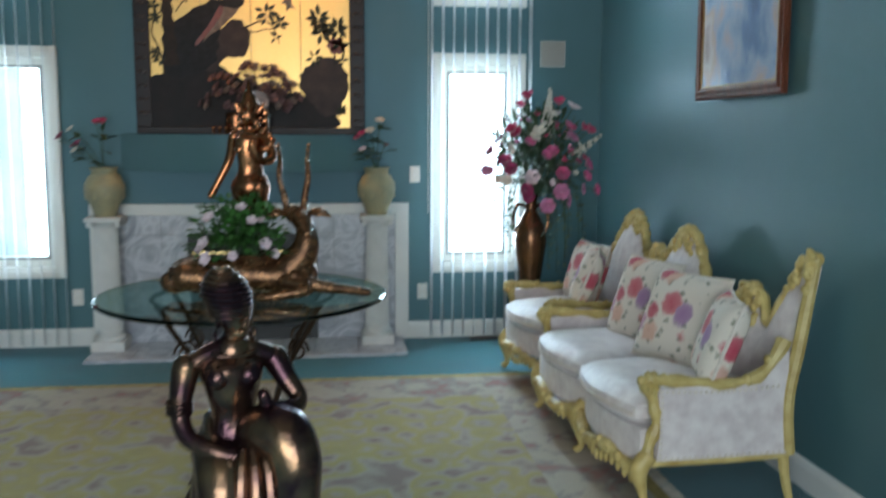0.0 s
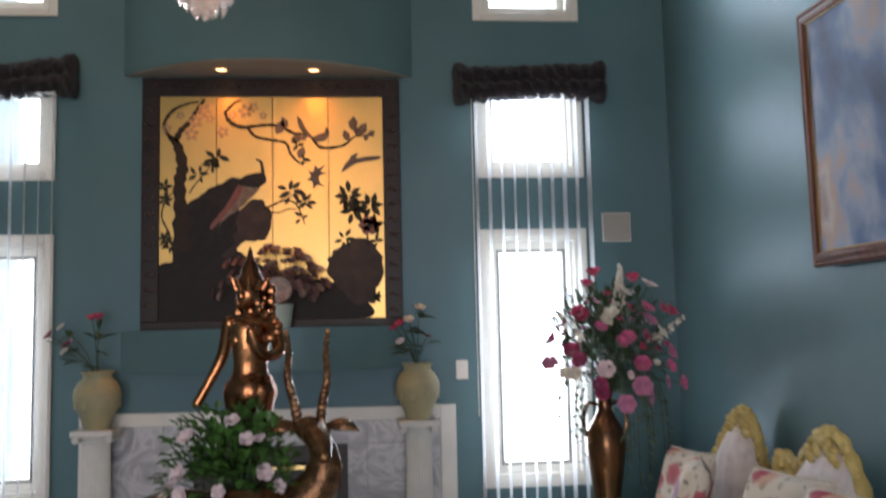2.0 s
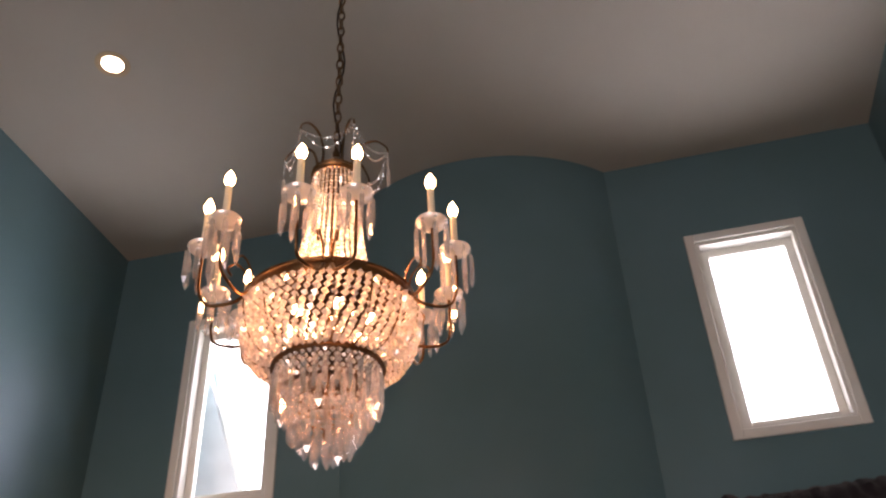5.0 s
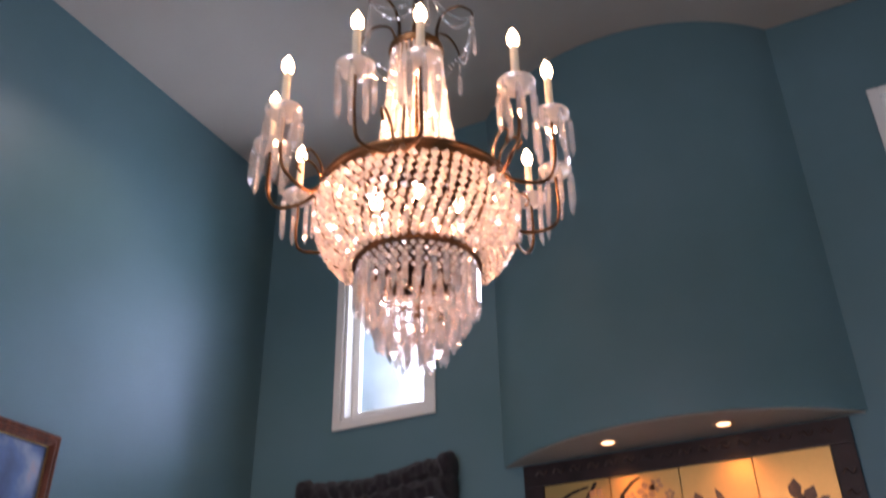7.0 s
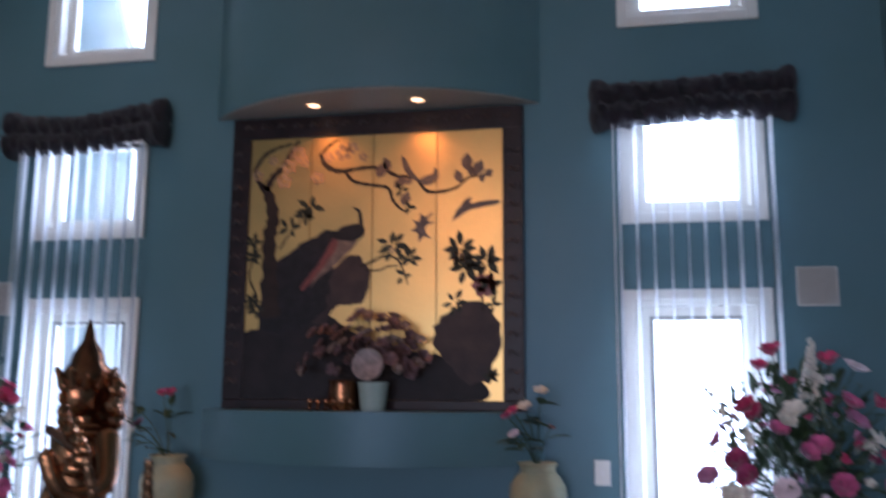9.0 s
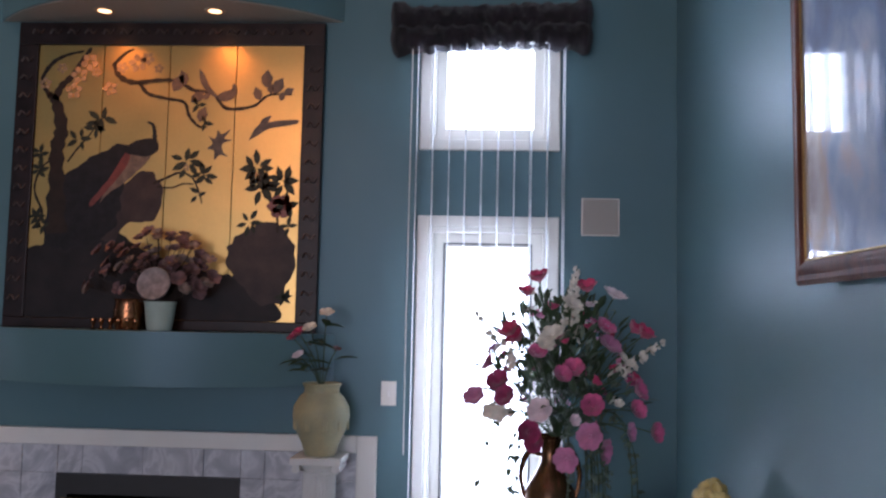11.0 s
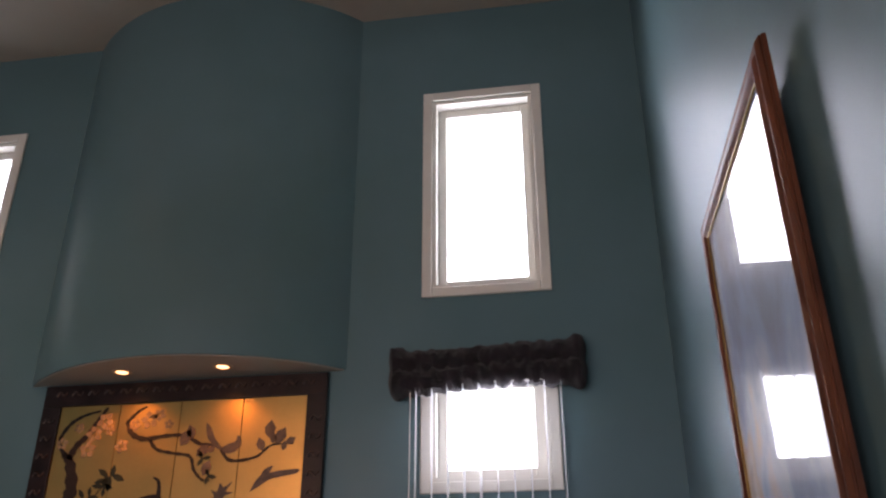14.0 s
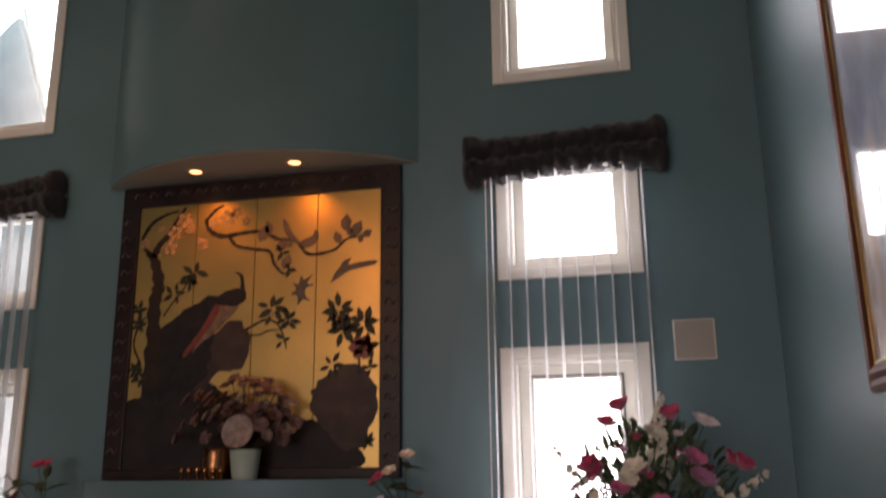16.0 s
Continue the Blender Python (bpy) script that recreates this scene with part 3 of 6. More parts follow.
# floor register under the window
reg = thing("floor_register", (1.74, -0.09, 0.0), "dark metal floor register on the carpet", "floor vent")
bm = bmesh.new()
box(bm, -0.16, 0.16, -0.055, 0.055, 0.0, 0.006)
bevelled(bm, 0.002, 1)
part("frame", bm, BLACK, reg)
for k in range(9):
    bm = bmesh.new()
    box(bm, -0.14 + k * 0.033, -0.122 + k * 0.033, -0.04, 0.04, 0.0062, 0.009)
    part("slat", bm, WIRE, reg)


# ---- window dressing ----
def valance(x, flip):
    v = thing("window_valance", (x, 0, 3.05), "dark aubergine ruched velvet valance above the window", "valance", "window valances")
    for name, z, r0, dip in (("upper_roll", 0.060, 0.064, 0.030), ("lower_roll", -0.050, 0.066, 0.006)):
        bm = bmesh.new()
        n, steps = 90, 16
        rings = []
        for i in range(n + 1):
            u = -1 + 2 * i / n
            end = max(0.0, (abs(u) - 0.80) / 0.20)
            r = r0 * (1 + 0.34 * math.sin(min(end, 0.75) / 0.75 * math.pi / 2)) * math.sqrt(max(0.03, 1 - max(0.0, (abs(u) - 0.93) / 0.07) ** 2))
            c = Vector((0.50 * u, -0.085, z - dip * (1 - abs(u) ** 1.5) + (0.020 if flip < 0 else 0.008) * u + 0.010 * math.sin(3.4 * u + flip)))
            ring = []
            for k in range(steps):
                a = 2 * math.pi * k / steps
                wob = 1 + 0.07 * math.sin(i * 0.9 + 2.2 * math.sin(a)) + 0.24 * noise.noise(Vector((u * 16 * flip, math.cos(a) * 2, math.sin(a) * 2 + z * 9)))
                ring.append(bm.verts.new(c + Vector((0, r * wob * math.cos(a), r * wob * math.sin(a)))))
            rings.append(ring)
        for p, q in zip(rings, rings[1:]):
            for k in range(steps):
                bm.faces.new((p[k], p[(k + 1) % steps], q[(k + 1) % steps], q[k]))
        bm.faces.new(rings[0][::-1]), bm.faces.new(rings[-1])
        part(name, bm, VELVET, v, "", True)
    bm = bmesh.new()
    box(bm, -0.47, 0.47, -0.10, -0.0005, 0.03, 0.055)
    part("mounting_board", bm, WHITE, v)


def vertical_blind(x, lean):
    b = thing("vertical_blind", (x, -0.095, 0), "sheer white vertical blind hanging to the carpet", "window blind", "window blinds")
    bm = bmesh.new()
    box(bm, -0.375, 0.375, -0.022, 0.022, 2.955, 2.985)
    part("headrail", bm, WHITE, b)
    rng = random.Random(5 + int(x > 0))
    bm = bmesh.new()
    n = 4
    for j in range(n):
        u0, u1 = (-0.5 + j / n) * 0.078, (-0.5 + (j + 1) / n) * 0.078
        c = lambda u: 0.007 * (1 - (u / 0.044) ** 2)
        quad(bm, (c(u0), u0, 0.03), (c(u1), u1, 0.03), (c(u1), u1, 2.95), (c(u0), u0, 2.95))
    bmesh.ops.remove_doubles(bm, verts=bm.verts[:], dist=0.0005)
    me = mesh_of("slat", bm, SLAT, True)
    for k in range(10):
        s = part("slat", me, None, b)
        s.matrix_basis = pose(-0.36 + 0.08 * k, 0, 0, 0, 0, lean + rng.uniform(-6, 6))
    bm = bmesh.new()
    tube(bm, [(-0.385, -0.01, 2.95), (-0.386, -0.012, 1.6), (-0.384, -0.01, 0.95)], 0.003, 6)
    part("cord", bm, WHITE, b, "white pull cord")


for x, flip, lean in ((-1.65, -1, 15), (1.65, 1, 3)):
    valance(x, flip)
    vertical_blind(x, lean)


# ---- flowers ----
def petal_mesh(name, material, petals, size, cup=0.5, layers=1):
    """A blossom of curled petals round a small heart."""
    bm = bmesh.new()
    for lay in range(layers):
        s = size * (1 - 0.28 * lay)
        lift = cup + 0.28 * lay
        for k in range(petals):
            a = 2 * math.pi * (k + 0.5 * lay) / petals
            d, t = Vector((math.cos(a), math.sin(a), 0)), Vector((-math.sin(a), math.cos(a), 0))
            row = []
            for i, (u, w) in enumerate(((0.05, 0.12), (0.45, 0.42), (0.8, 0.46), (1.0, 0.22))):
                p = d * s * u * (1 - 0.25 * lift * u) + Vector((0, 0, s * lift * u ** 1.4))
                if i == 3:
                    p += d * s * 0.1 - Vector((0, 0, 0.07 * s))
                row.append([bm.verts.new(p - t * s * w + Vector((0, 0, 0.06 * s))), bm.verts.new(p), bm.verts.new(p + t * s * w + Vector((0, 0, 0.06 * s)))])
            for p, q in zip(row, row[1:]):
                bm.faces.new((p[0], p[1], q[1], q[0])), bm.faces.new((p[1], p[2], q[2], q[1]))
    blob(bm, (0, 0, size * 0.12), size * 0.16, u=6, v=4)
    return mesh_of(name, bm, material, True)


def add_leaf(bm, base, way, length, width, droop=0.2):
    way = Vector(way).normalized()
    side = way.cross(Vector((0.1, 0.2, 1))).normalized()
    up = side.cross(way)
    rows = []
    for u, w in ((0, 0.05), (0.35, 1.0), (0.7, 0.8), (1, 0.03)):
        p = Vector(base) + way * length * u - Vector((0, 0, droop * length * u * u))
        rows.append([bm.verts.new(p - side * width * w / 2 + up * width * 0.18 * w), bm.verts.new(p), bm.verts.new(p + side * width * w / 2 + up * width * 0.18 * w)])
    for p, q in zip(rows, rows[1:]):
        bm.faces.new((p[0], p[1], q[1], q[0])), bm.faces.new((p[1], p[2], q[2], q[1]))


def facing(at, way, scale=1.0):
    return Matrix.Translation(at) @ Vector(way).to_track_quat("Z", "Y").to_matrix().to_4x4() @ Matrix.Scale(scale, 4)


LILY = petal_mesh("lily", PETPALE, 6, 0.055, 0.5)
CRIMSON = petal_mesh("tulip", PETRED, 5, 0.055, 0.9, 2)
ROSE = petal_mesh("rose", PETPINK, 6, 0.055, 0.7, 3)
PLUM = petal_mesh("hydrangea", PETDARK, 7, 0.060, 0.6, 3)
LILAC = petal_mesh("iris", PETLILAC, 6, 0.055, 0.4, 2)
IVORY = petal_mesh("white_blossom", PETWHITE, 5, 0.050, 0.4, 2)
SMALLPINK = petal_mesh("small_blossom", PETPALE, 5, 0.024, 0.5, 2)
DRY = petal_mesh("dried_blossom", PETDRY, 5, 0.036, 0.5, 2)
DRYPALE = petal_mesh("dried_pale_blossom", mat("dried beige petals", (0.42, 0.30, 0.25), rough=0.8, vary=0.3), 5, 0.030, 0.5, 2)


SPIKE = petal_mesh("floret", PETWHITE, 5, 0.022, 0.5)


def tall_bouquet(x, y, seed):
    rng = random.Random(seed)
    v = thing("floor_vase", (x, y, 0), "tall brown bronze floor vase beside the window", "vase", "floor vases")
    bm = bmesh.new()
    lathe(bm, [(0.001, 0), (0.10, 0.0), (0.105, 0.02), (0.075, 0.06), (0.055, 0.15), (0.06, 0.28), (0.085, 0.46), (0.125, 0.68), (0.145, 0.80), (0.13, 0.89), (0.085, 0.95), (0.052, 1.0), (0.048, 1.06), (0.06, 1.10), (0.075, 1.115), (0.06, 1.10), (0.02, 1.06)], 28)
    bmesh.ops.scale(bm, vec=(0.80, 0.80, 1.0), verts=bm.verts[:])
    part("body", bm, VASEBRONZE, v, "", True)
    for s in (-1, 1):
        bm = bmesh.new()
        tube(bm, [(s * 0.04, 0, 1.03), (s * 0.095, 0, 1.04), (s * 0.125, 0, 0.95), (s * 0.108, 0, 0.85)], [0.010, 0.013, 0.011, 0.009], 8, 14)
        part("handle", bm, VASEBRONZE, v, "", True)
    b = thing("flower_arrangement", (x + 0.035, y, 1.10), "large silk flower arrangement of crimson and pink blooms with ivy", "flowers", "flower arrangements")
    fol, pale, stems = bmesh.new(), bmesh.new(), bmesh.new()
    for k in range(640):
        a, e = rng.uniform(0, 2 * math.pi), rng.uniform(-0.25, 1.35)
        r = rng.uniform(0.06, 0.33)
        p = Vector((math.cos(a) * math.cos(e) * r * 1.05, math.sin(a) * math.cos(e) * r * 0.9, 0.20 + math.sin(e) * r * 1.25))
        way = p - Vector((0, 0, 0.05)) + Vector((rng.uniform(-0.2, 0.2), rng.uniform(-0.2, 0.2), rng.uniform(-0.1, 0.2)))
        add_leaf(fol if k % 3 else pale, p, way, rng.uniform(0.05, 0.11), rng.uniform(0.018, 0.04), rng.uniform(0.0, 0.4))
    for k in range(19):  # trailing ivy
        a = rng.uniform(0, 2 * math.pi)
        r, drop = rng.uniform(0.16, 0.40), rng.uniform(0.18, 0.52)
        line = smooth_line([(0, 0, 0.05), (math.cos(a) * r * 0.7, math.sin(a) * r * 0.6, 0.12), (math.cos(a) * r, math.sin(a) * r * 0.8, -0.05), (math.cos(a) * r * 1.05, math.sin(a) * r * 0.85, -drop)], 16)
        tube(stems, line, 0.0025, 5)
        for p in line[4:]:
            for _ in range(2):
                add_leaf(pale, p, (rng.uniform(-1, 1), rng.uniform(-1, 1), rng.uniform(-0.8, 0.3)), rng.uniform(0.025, 0.045), rng.uniform(0.018, 0.03), 0.3)
    for k in range(12):  # fine sprays
        a, e = rng.uniform(0, 2 * math.pi), rng.uniform(0.1, 1.2)
        end = Vector((math.cos(a) * math.cos(e) * 0.44, math.sin(a) * math.cos(e) * 0.38, 0.18 + math.sin(e) * 0.52))
        line = smooth_line([(0, 0, 0.1), end * 0.6 + Vector((0, 0, 0.04)), end], 12)
        tube(stems, line, 0.002, 5)
        for p in line[6:]:
            add_leaf(pale, p, (rng.uniform(-1, 1), rng.uniform(-1, 1), rng.uniform(0, 1)), 0.03, 0.012, 0.1)
    blooms = [(CRIMSON, -0.11, -0.12, 0.66), (CRIMSON, -0.15, -0.14, 0.60), (CRIMSON, -0.22, -0.20, 0.44), (CRIMSON, -0.17, -0.22, 0.42), (CRIMSON, 0.30, -0.10, 0.46),
              (CRIMSON, 0.34, -0.12, 0.44), (ROSE, -0.02, -0.30, 0.28), (ROSE, 0.28, -0.18, 0.22), (ROSE, 0.31, -0.16, 0.14), (ROSE, 0.36, -0.12, 0.05), (ROSE, -0.10, -0.24, 0.36),
              (PLUM, -0.26, -0.20, 0.24), (PLUM, -0.22, -0.26, 0.19), (PLUM, -0.15, -0.30, 0.06), (PLUM, -0.10, -0.28, 0.02), (LILAC, -0.37, -0.08, 0.17), (ROSE, 0.16, -0.22, 0.46),
              (LILAC, 0.18, -0.20, 0.40), (CRIMSON, 0.10, -0.22, 0.62), (ROSE, 0.05, -0.27, 0.30), (LILY, 0.20, -0.12, 0.60), (LILAC, 0.15, -0.20, -0.02), (ROSE, 0.12, -0.26, 0.16),
              (LILY, -0.10, -0.28, 0.14), (LILAC, 0.26, -0.20, 0.06), (IVORY, -0.09, -0.26, 0.40), (IVORY, -0.06, -0.26, 0.44), (IVORY, -0.30, -0.16, 0.12), (IVORY, -0.24, -0.22, 0.12),
              (IVORY, 0.03, -0.24, 0.56), (LILAC, 0.02, -0.30, -0.04), (LILAC, 0.10, -0.30, 0.05), (ROSE, -0.28, 0.10, 0.30), (CRIMSON, 0.1, 0.2, 0.5), (ROSE, 0.25, 0.15, 0.3), (PLUM, -0.1, 0.25, 0.25)]
    for tip, root, n in (((0.06, -0.10, 0.72), (0.03, -0.10, 0.42), 26), ((0.42, -0.10, 0.42), (0.22, -0.14, 0.28), 20), ((-0.36, -0.10, 0.52), (-0.18, -0.12, 0.30), 12)):
        for k in range(n):  # pale spikes of small florets
            u = k / (n - 1)
            p = Vector(root).lerp(Vector(tip), u) + Vector((math.cos(k * 2.4), math.sin(k * 2.4), 0)) * 0.024 * (1.15 - u)
            o = part("floret", SPIKE, None, b)
            o.matrix_basis = facing(p, (math.cos(k * 2.4), math.sin(k * 2.4) - 0.3, 0.5), 1.1 - 0.5 * u)
        tube(stems, [(0, 0, 0.05), root, tip], 0.003, 5, 8)
    for me, px, py, pz in blooms:
        p = Vector((px + rng.uniform(-0.015, 0.015), py, pz))
        tube(stems, [(px * 0.05, py * 0.05, 0.0), p * 0.55 + Vector((0, 0, 0.05)), p], 0.003, 5, 6)
        o = part("blossom", me, None, b)
        o.matrix_basis = facing(p, p - Vector((0, 0, 0.12)) + Vector((rng.uniform(-0.3, 0.3), -0.12, 0.12)), rng.uniform(0.75, 1.02))
    for k in range(60):  # filler blossoms among the leaves
        a, e = rng.uniform(0, 2 * math.pi), rng.uniform(-0.3, 1.2)
        r = rng.uniform(0.24, 0.37)
        p = Vector((math.cos(a) * math.cos(e) * r, math.sin(a) * math.cos(e) * r * 0.9, 0.20 + math.sin(e) * r * 1.2))
        o = part("blossom", rng.choice((IVORY, ROSE, PLUM, LILY, ROSE, CRIMSON, IVORY, LILAC)), None, b)
        o.matrix_basis = facing(p, p - Vector((0, 0, 0.1)) + Vector((rng.uniform(-0.3, 0.3), rng.uniform(-0.3, 0.3), 0.1)), rng.uniform(0.35, 0.6))
    spike = bmesh.new()
    for k in range(46):
        u = k / 45
        a = k * 2.4
        r = 0.035 * (1 - 0.75 * u)
        blob(spike, (0.03 + math.cos(a) * r + 0.02 * u, -0.14 + math.sin(a) * r, 0.48 + 0.22 * u), 0.012 * (1 - 0.4 * u), u=6, v=4)
    part("flower_spike", spike, PETWHITE, b, "cream delphinium spike", True)
    part("foliage", fol, LEAF, b, "dark green silk leaves")
    part("ivy", pale, LEAFPALE, b, "grey-green trailing ivy")
    tagged(part("stem_bunch", stems, LEAF, b), kind="stuff")


tall_bouquet(1.935, -0.52, 11)
tall_bouquet(-1.98, -0.52, 23)


def urn_with_sprigs(x, seed):
    rng = random.Random(seed)
    c = thing("pedestal_column", (x, -0.20, 0.022), "white plaster fluted pedestal column on the hearth", "pedestal", "hearth pedestals")
    bm = bmesh.new()
    box(bm, -0.115, 0.115, -0.115, 0.115, 0, 0.07)
    bevelled(bm, 0.006, 2)
    part("plinth", bm, PLASTER, c)
    bm = bmesh.new()
    lathe(bm, [(0.1, 0.07), (0.104, 0.085), (0.1, 0.10), (0.088, 0.11), (0.092, 0.122), (0.084, 0.13)], 32)
    part("base_moulding", bm, PLASTER, c, "", True)
    bm = bmesh.new()
    lathe(bm, [(0.084, 0.13), (0.084, 0.16), (0.081, 0.5), (0.076, 0.83), (0.076, 0.85)], 96, flute=32, depth=0.07)
    part("shaft", bm, PLASTER, c, "fluted white shaft", True)
    bm = bmesh.new()
    lathe(bm, [(0.078, 0.85), (0.086, 0.86), (0.08, 0.868), (0.095, 0.885), (0.10, 0.895)], 32)
    for sx in (-1, 1):
        tube(bm, [(sx * 0.092, -0.10, 0.878), (sx * 0.092, 0.10, 0.878)], 0.020, 14)
    part("capital", bm, PLASTER, c, "", True)
    bm = bmesh.new()
    box(bm, -0.118, 0.118, -0.118, 0.118, 0.896, 0.93)
    bevelled(bm, 0.006, 2)
    part("abacus", bm, PLASTER, c)
    u = thing("stone_urn", (x, -0.20, 0.952), "round weathered ochre urn standing on a pedestal", "urn", "mantel urns")
    bm = bmesh.new()
    lathe(bm, [(0.001, 0), (0.070, 0), (0.076, 0.012), (0.085, 0.05), (0.118, 0.12), (0.134, 0.18), (0.130, 0.225), (0.105, 0.27), (0.082, 0.29), (0.082, 0.315), (0.094, 0.33), (0.088, 0.335), (0.072, 0.31), (0.05, 0.28)], 36)
    part("body", bm, URN, u, "", True)
    for k in range(10):
        bm = bmesh.new()
        a = 2 * math.pi * k / 10
        r = 0.128
        box(bm, -0.012, 0.012, -0.003, 0.003, -0.03, 0.03)
        bevelled(bm, 0.002, 1)
        o = part("boss", bm, URN, u)
        o.matrix_basis = Matrix.Translation((math.cos(a) * r, math.sin(a) * r, 0.15)) @ pose(0, 0, 0, 0, 0, math.degrees(a) + 90)
    s = thing("flower_sprigs", (x, -0.20, 1.24), "sparse red and cream silk flower sprigs in an urn", "flowers", "urn flowers")
    stems, leaves = bmesh.new(), bmesh.new()
    side = 1 if x > 0 else -1
    tips = ([(-0.10, -0.06, 0.27, CRIMSON), (-0.05, -0.08, 0.30, IVORY), (0.02, -0.05, 0.37, IVORY), (-0.10, -0.07, 0.17, LILY), (0.06, 0.0, 0.20, DRY), (-0.13, -0.05, 0.25, PLUM)] if x > 0
            else [(-0.02, -0.05, 0.34, CRIMSON), (0.01, -0.03, 0.34, CRIMSON), (-0.19, -0.05, 0.30, IVORY), (-0.26, -0.03, 0.25, PLUM), (-0.16, -0.08, 0.16, IVORY), (-0.16, -0.02, 0.19, PLUM)])
    for px, py, pz, me in tips:
        tube(stems, [(0, 0, 0), (px * 0.4, py * 0.4, pz * 0.6), (px, py, pz)], 0.003, 5, 8)
        o = part("blossom", me, None, s)
        o.matrix_basis = facing((px, py, pz), (px, py - 0.1, 0.25), rng.uniform(0.55, 0.75))
        for _ in range(3):
            f = rng.uniform(0.45, 0.9)
            add_leaf(leaves, (px * f, py * f, pz * f), (rng.uniform(-1, 1), rng.uniform(-1, 0.4), rng.uniform(-0.1, 0.4)), rng.uniform(0.08, 0.13), 0.046, 0.2)
    tagged(part("stem_bunch", stems, LEAF, s), kind="stuff")
    part("leaves", leaves, LEAF, s)


urn_with_sprigs(-0.975, 3)
urn_with_sprigs(0.885, 4)


# ---- lacquer screen in the niche ----
def lacquer_screen():
    W, HT = 0.795, 1.565
    s = thing("lacquer_screen", (0.017, -0.012, 1.514), "four-panel gold leaf screen with dark lacquer frame and painted garden", "folding screen")
    for name, b in (("frame_rail", (-W, W, -0.03, 0, HT - 0.117, HT)), ("frame_rail", (-W, W, -0.03, 0, 0.0, 0.05)), ("frame_stile", (-W, -W + 0.105, -0.03, 0, 0.05, HT - 0.117)), ("frame_stile", (W - 0.105, W, -0.03, 0, 0.05, HT - 0.117))):
        bm = bmesh.new()
        box(bm, *b)
        bevelled(bm, 0.004, 2)
        part(name, bm, LACQUER, s)
    rng = random.Random(8)
    inlay = mat("worn lacquer carving", (0.060, 0.028, 0.020), rough=0.5, vary=0.4, scale=30)
    for k in range(44):  # low carving along the frame
        if k < 16:
            cx, cz = -W + 0.1 + k * (2 * W - 0.2) / 15, HT - 0.05
        else:
            cx, cz = (-W + 0.05 if k % 2 else W - 0.05), 0.10 + (k - 16) * (HT - 0.25) / 28
        carve = bmesh.new()
        tube(carve, [(cx - 0.03, -0.031, cz - 0.012), (cx - 0.01, -0.034, cz + 0.014), (cx + 0.012, -0.034, cz - 0.012), (cx + 0.03, -0.031, cz + 0.012)], 0.006, 5, 8)
        part("frame_inlay", carve, inlay, s, "worn brown carved inlay")
    x0, x1 = -W + 0.105, W - 0.105
    for k in range(4):
        bm = bmesh.new()
        a = x0 + (x1 - x0) * k / 4 + 0.0015
        b = x0 + (x1 - x0) * (k + 1) / 4 - 0.0015
        box(bm, a, b, -0.018, -0.004, 0.05, HT - 0.117)
        bevelled(bm, 0.0015, 1)
        part("panel", bm, GOLDLEAF, s, "gold leaf panel")

    def P(px, pz):  # fractions across and up the gold field
        return x0 + (x1 - x0) * px, 0.05 + (HT - 0.167) * pz

    def shape(name, outline, material, lift, round_it=True, rough=0.0):
        pts = [Vector((*P(*p), 0)) for p in outline]
        if round_it:
            pts = smooth_line(pts + [pts[0]], len(pts) * 5)[:-1]
        if rough:
            pts = [p + Vector((noise.noise(p * 22) * rough, noise.noise(p * 22 + Vector((7, 3, 1))) * rough, 0)) for p in pts]
            pts = [Vector((min(max(p.x, x0 + 0.001), x1 - 0.001), max(p.y, 0.051), 0)) for p in pts]
        bm = bmesh.new()
        prism(bm, [(p.x, p.y) for p in pts], "y", -0.0185 - lift, -0.0183)
        part(name, bm, material, s)

    def F(pts):  # points given on a 655 x 690 sheet, the origin at its top left
        return [(x / 655, 1 - y / 690) for x, y in pts]

    def paint(name, pts, material, lift, rough=0.0, round_it=True):
        shape(name, F(pts), material, lift, round_it, rough)

    def stroke(name, pts, r, material=BARK):
        twig = bmesh.new()
        n = 6 * len(pts)
        line = smooth_line([(*P(*p), 0) for p in F(pts)], n)
        half = [q.x for q in smooth_line([(w, 0, 0) for w in r], n)]
        sides = ([], [])
        for k in range(n):
            t = (line[min(k + 1, n - 1)] - line[max(k - 1, 0)]).normalized()
            w = max(half[k], 0.002) * (1 + 0.18 * math.sin(k * 1.7))
            for side, e in zip(sides, (1, -1)):
                q = line[k] + Vector((-t.y, t.x, 0)) * w * e
                side.append((min(max(q.x, x0 + 0.001), x1 - 0.001), q.y))
        for k in range(n - 1):
            prism(twig, [sides[0][k], sides[0][k + 1], sides[1][k + 1], sides[1][k]], "y", -0.0208, -0.0184)
        bmesh.ops.remove_doubles(twig, verts=twig.verts[:], dist=0.0002)
        part(name, twig, material, s)

    # rocks along the foot, the perch and the right-hand stone
    paint("painted_rock", [(0, 520), (60, 495), (120, 482), (215, 474), (262, 505), (330, 545), (420, 560), (470, 575), (540, 588), (585, 622), (600, 640), (606, 690), (300, 700), (0, 690)], ROCK, 0.0010, 0.02)
    paint("painted_rock", [(142, 478), (205, 385), (262, 328), (290, 322), (312, 345), (325, 375), (318, 425), (290, 450), (240, 452), (200, 500)], STONE, 0.0016, 0.018)
    paint("painted_rock", [(484, 512), (500, 490), (530, 466), (590, 444), (640, 486), (648, 560), (628, 600), (618, 640), (560, 640), (510, 585), (492, 560)], STONE, 0.0016, 0.02)
    paint("painted_tail", [(45, 360), (80, 335), (130, 300), (175, 272), (205, 258), (238, 256), (246, 278), (232, 330), (222, 400), (214, 452), (170, 500), (90, 520), (36, 500), (40, 420)], INKBLUE, 0.0022, 0.022)
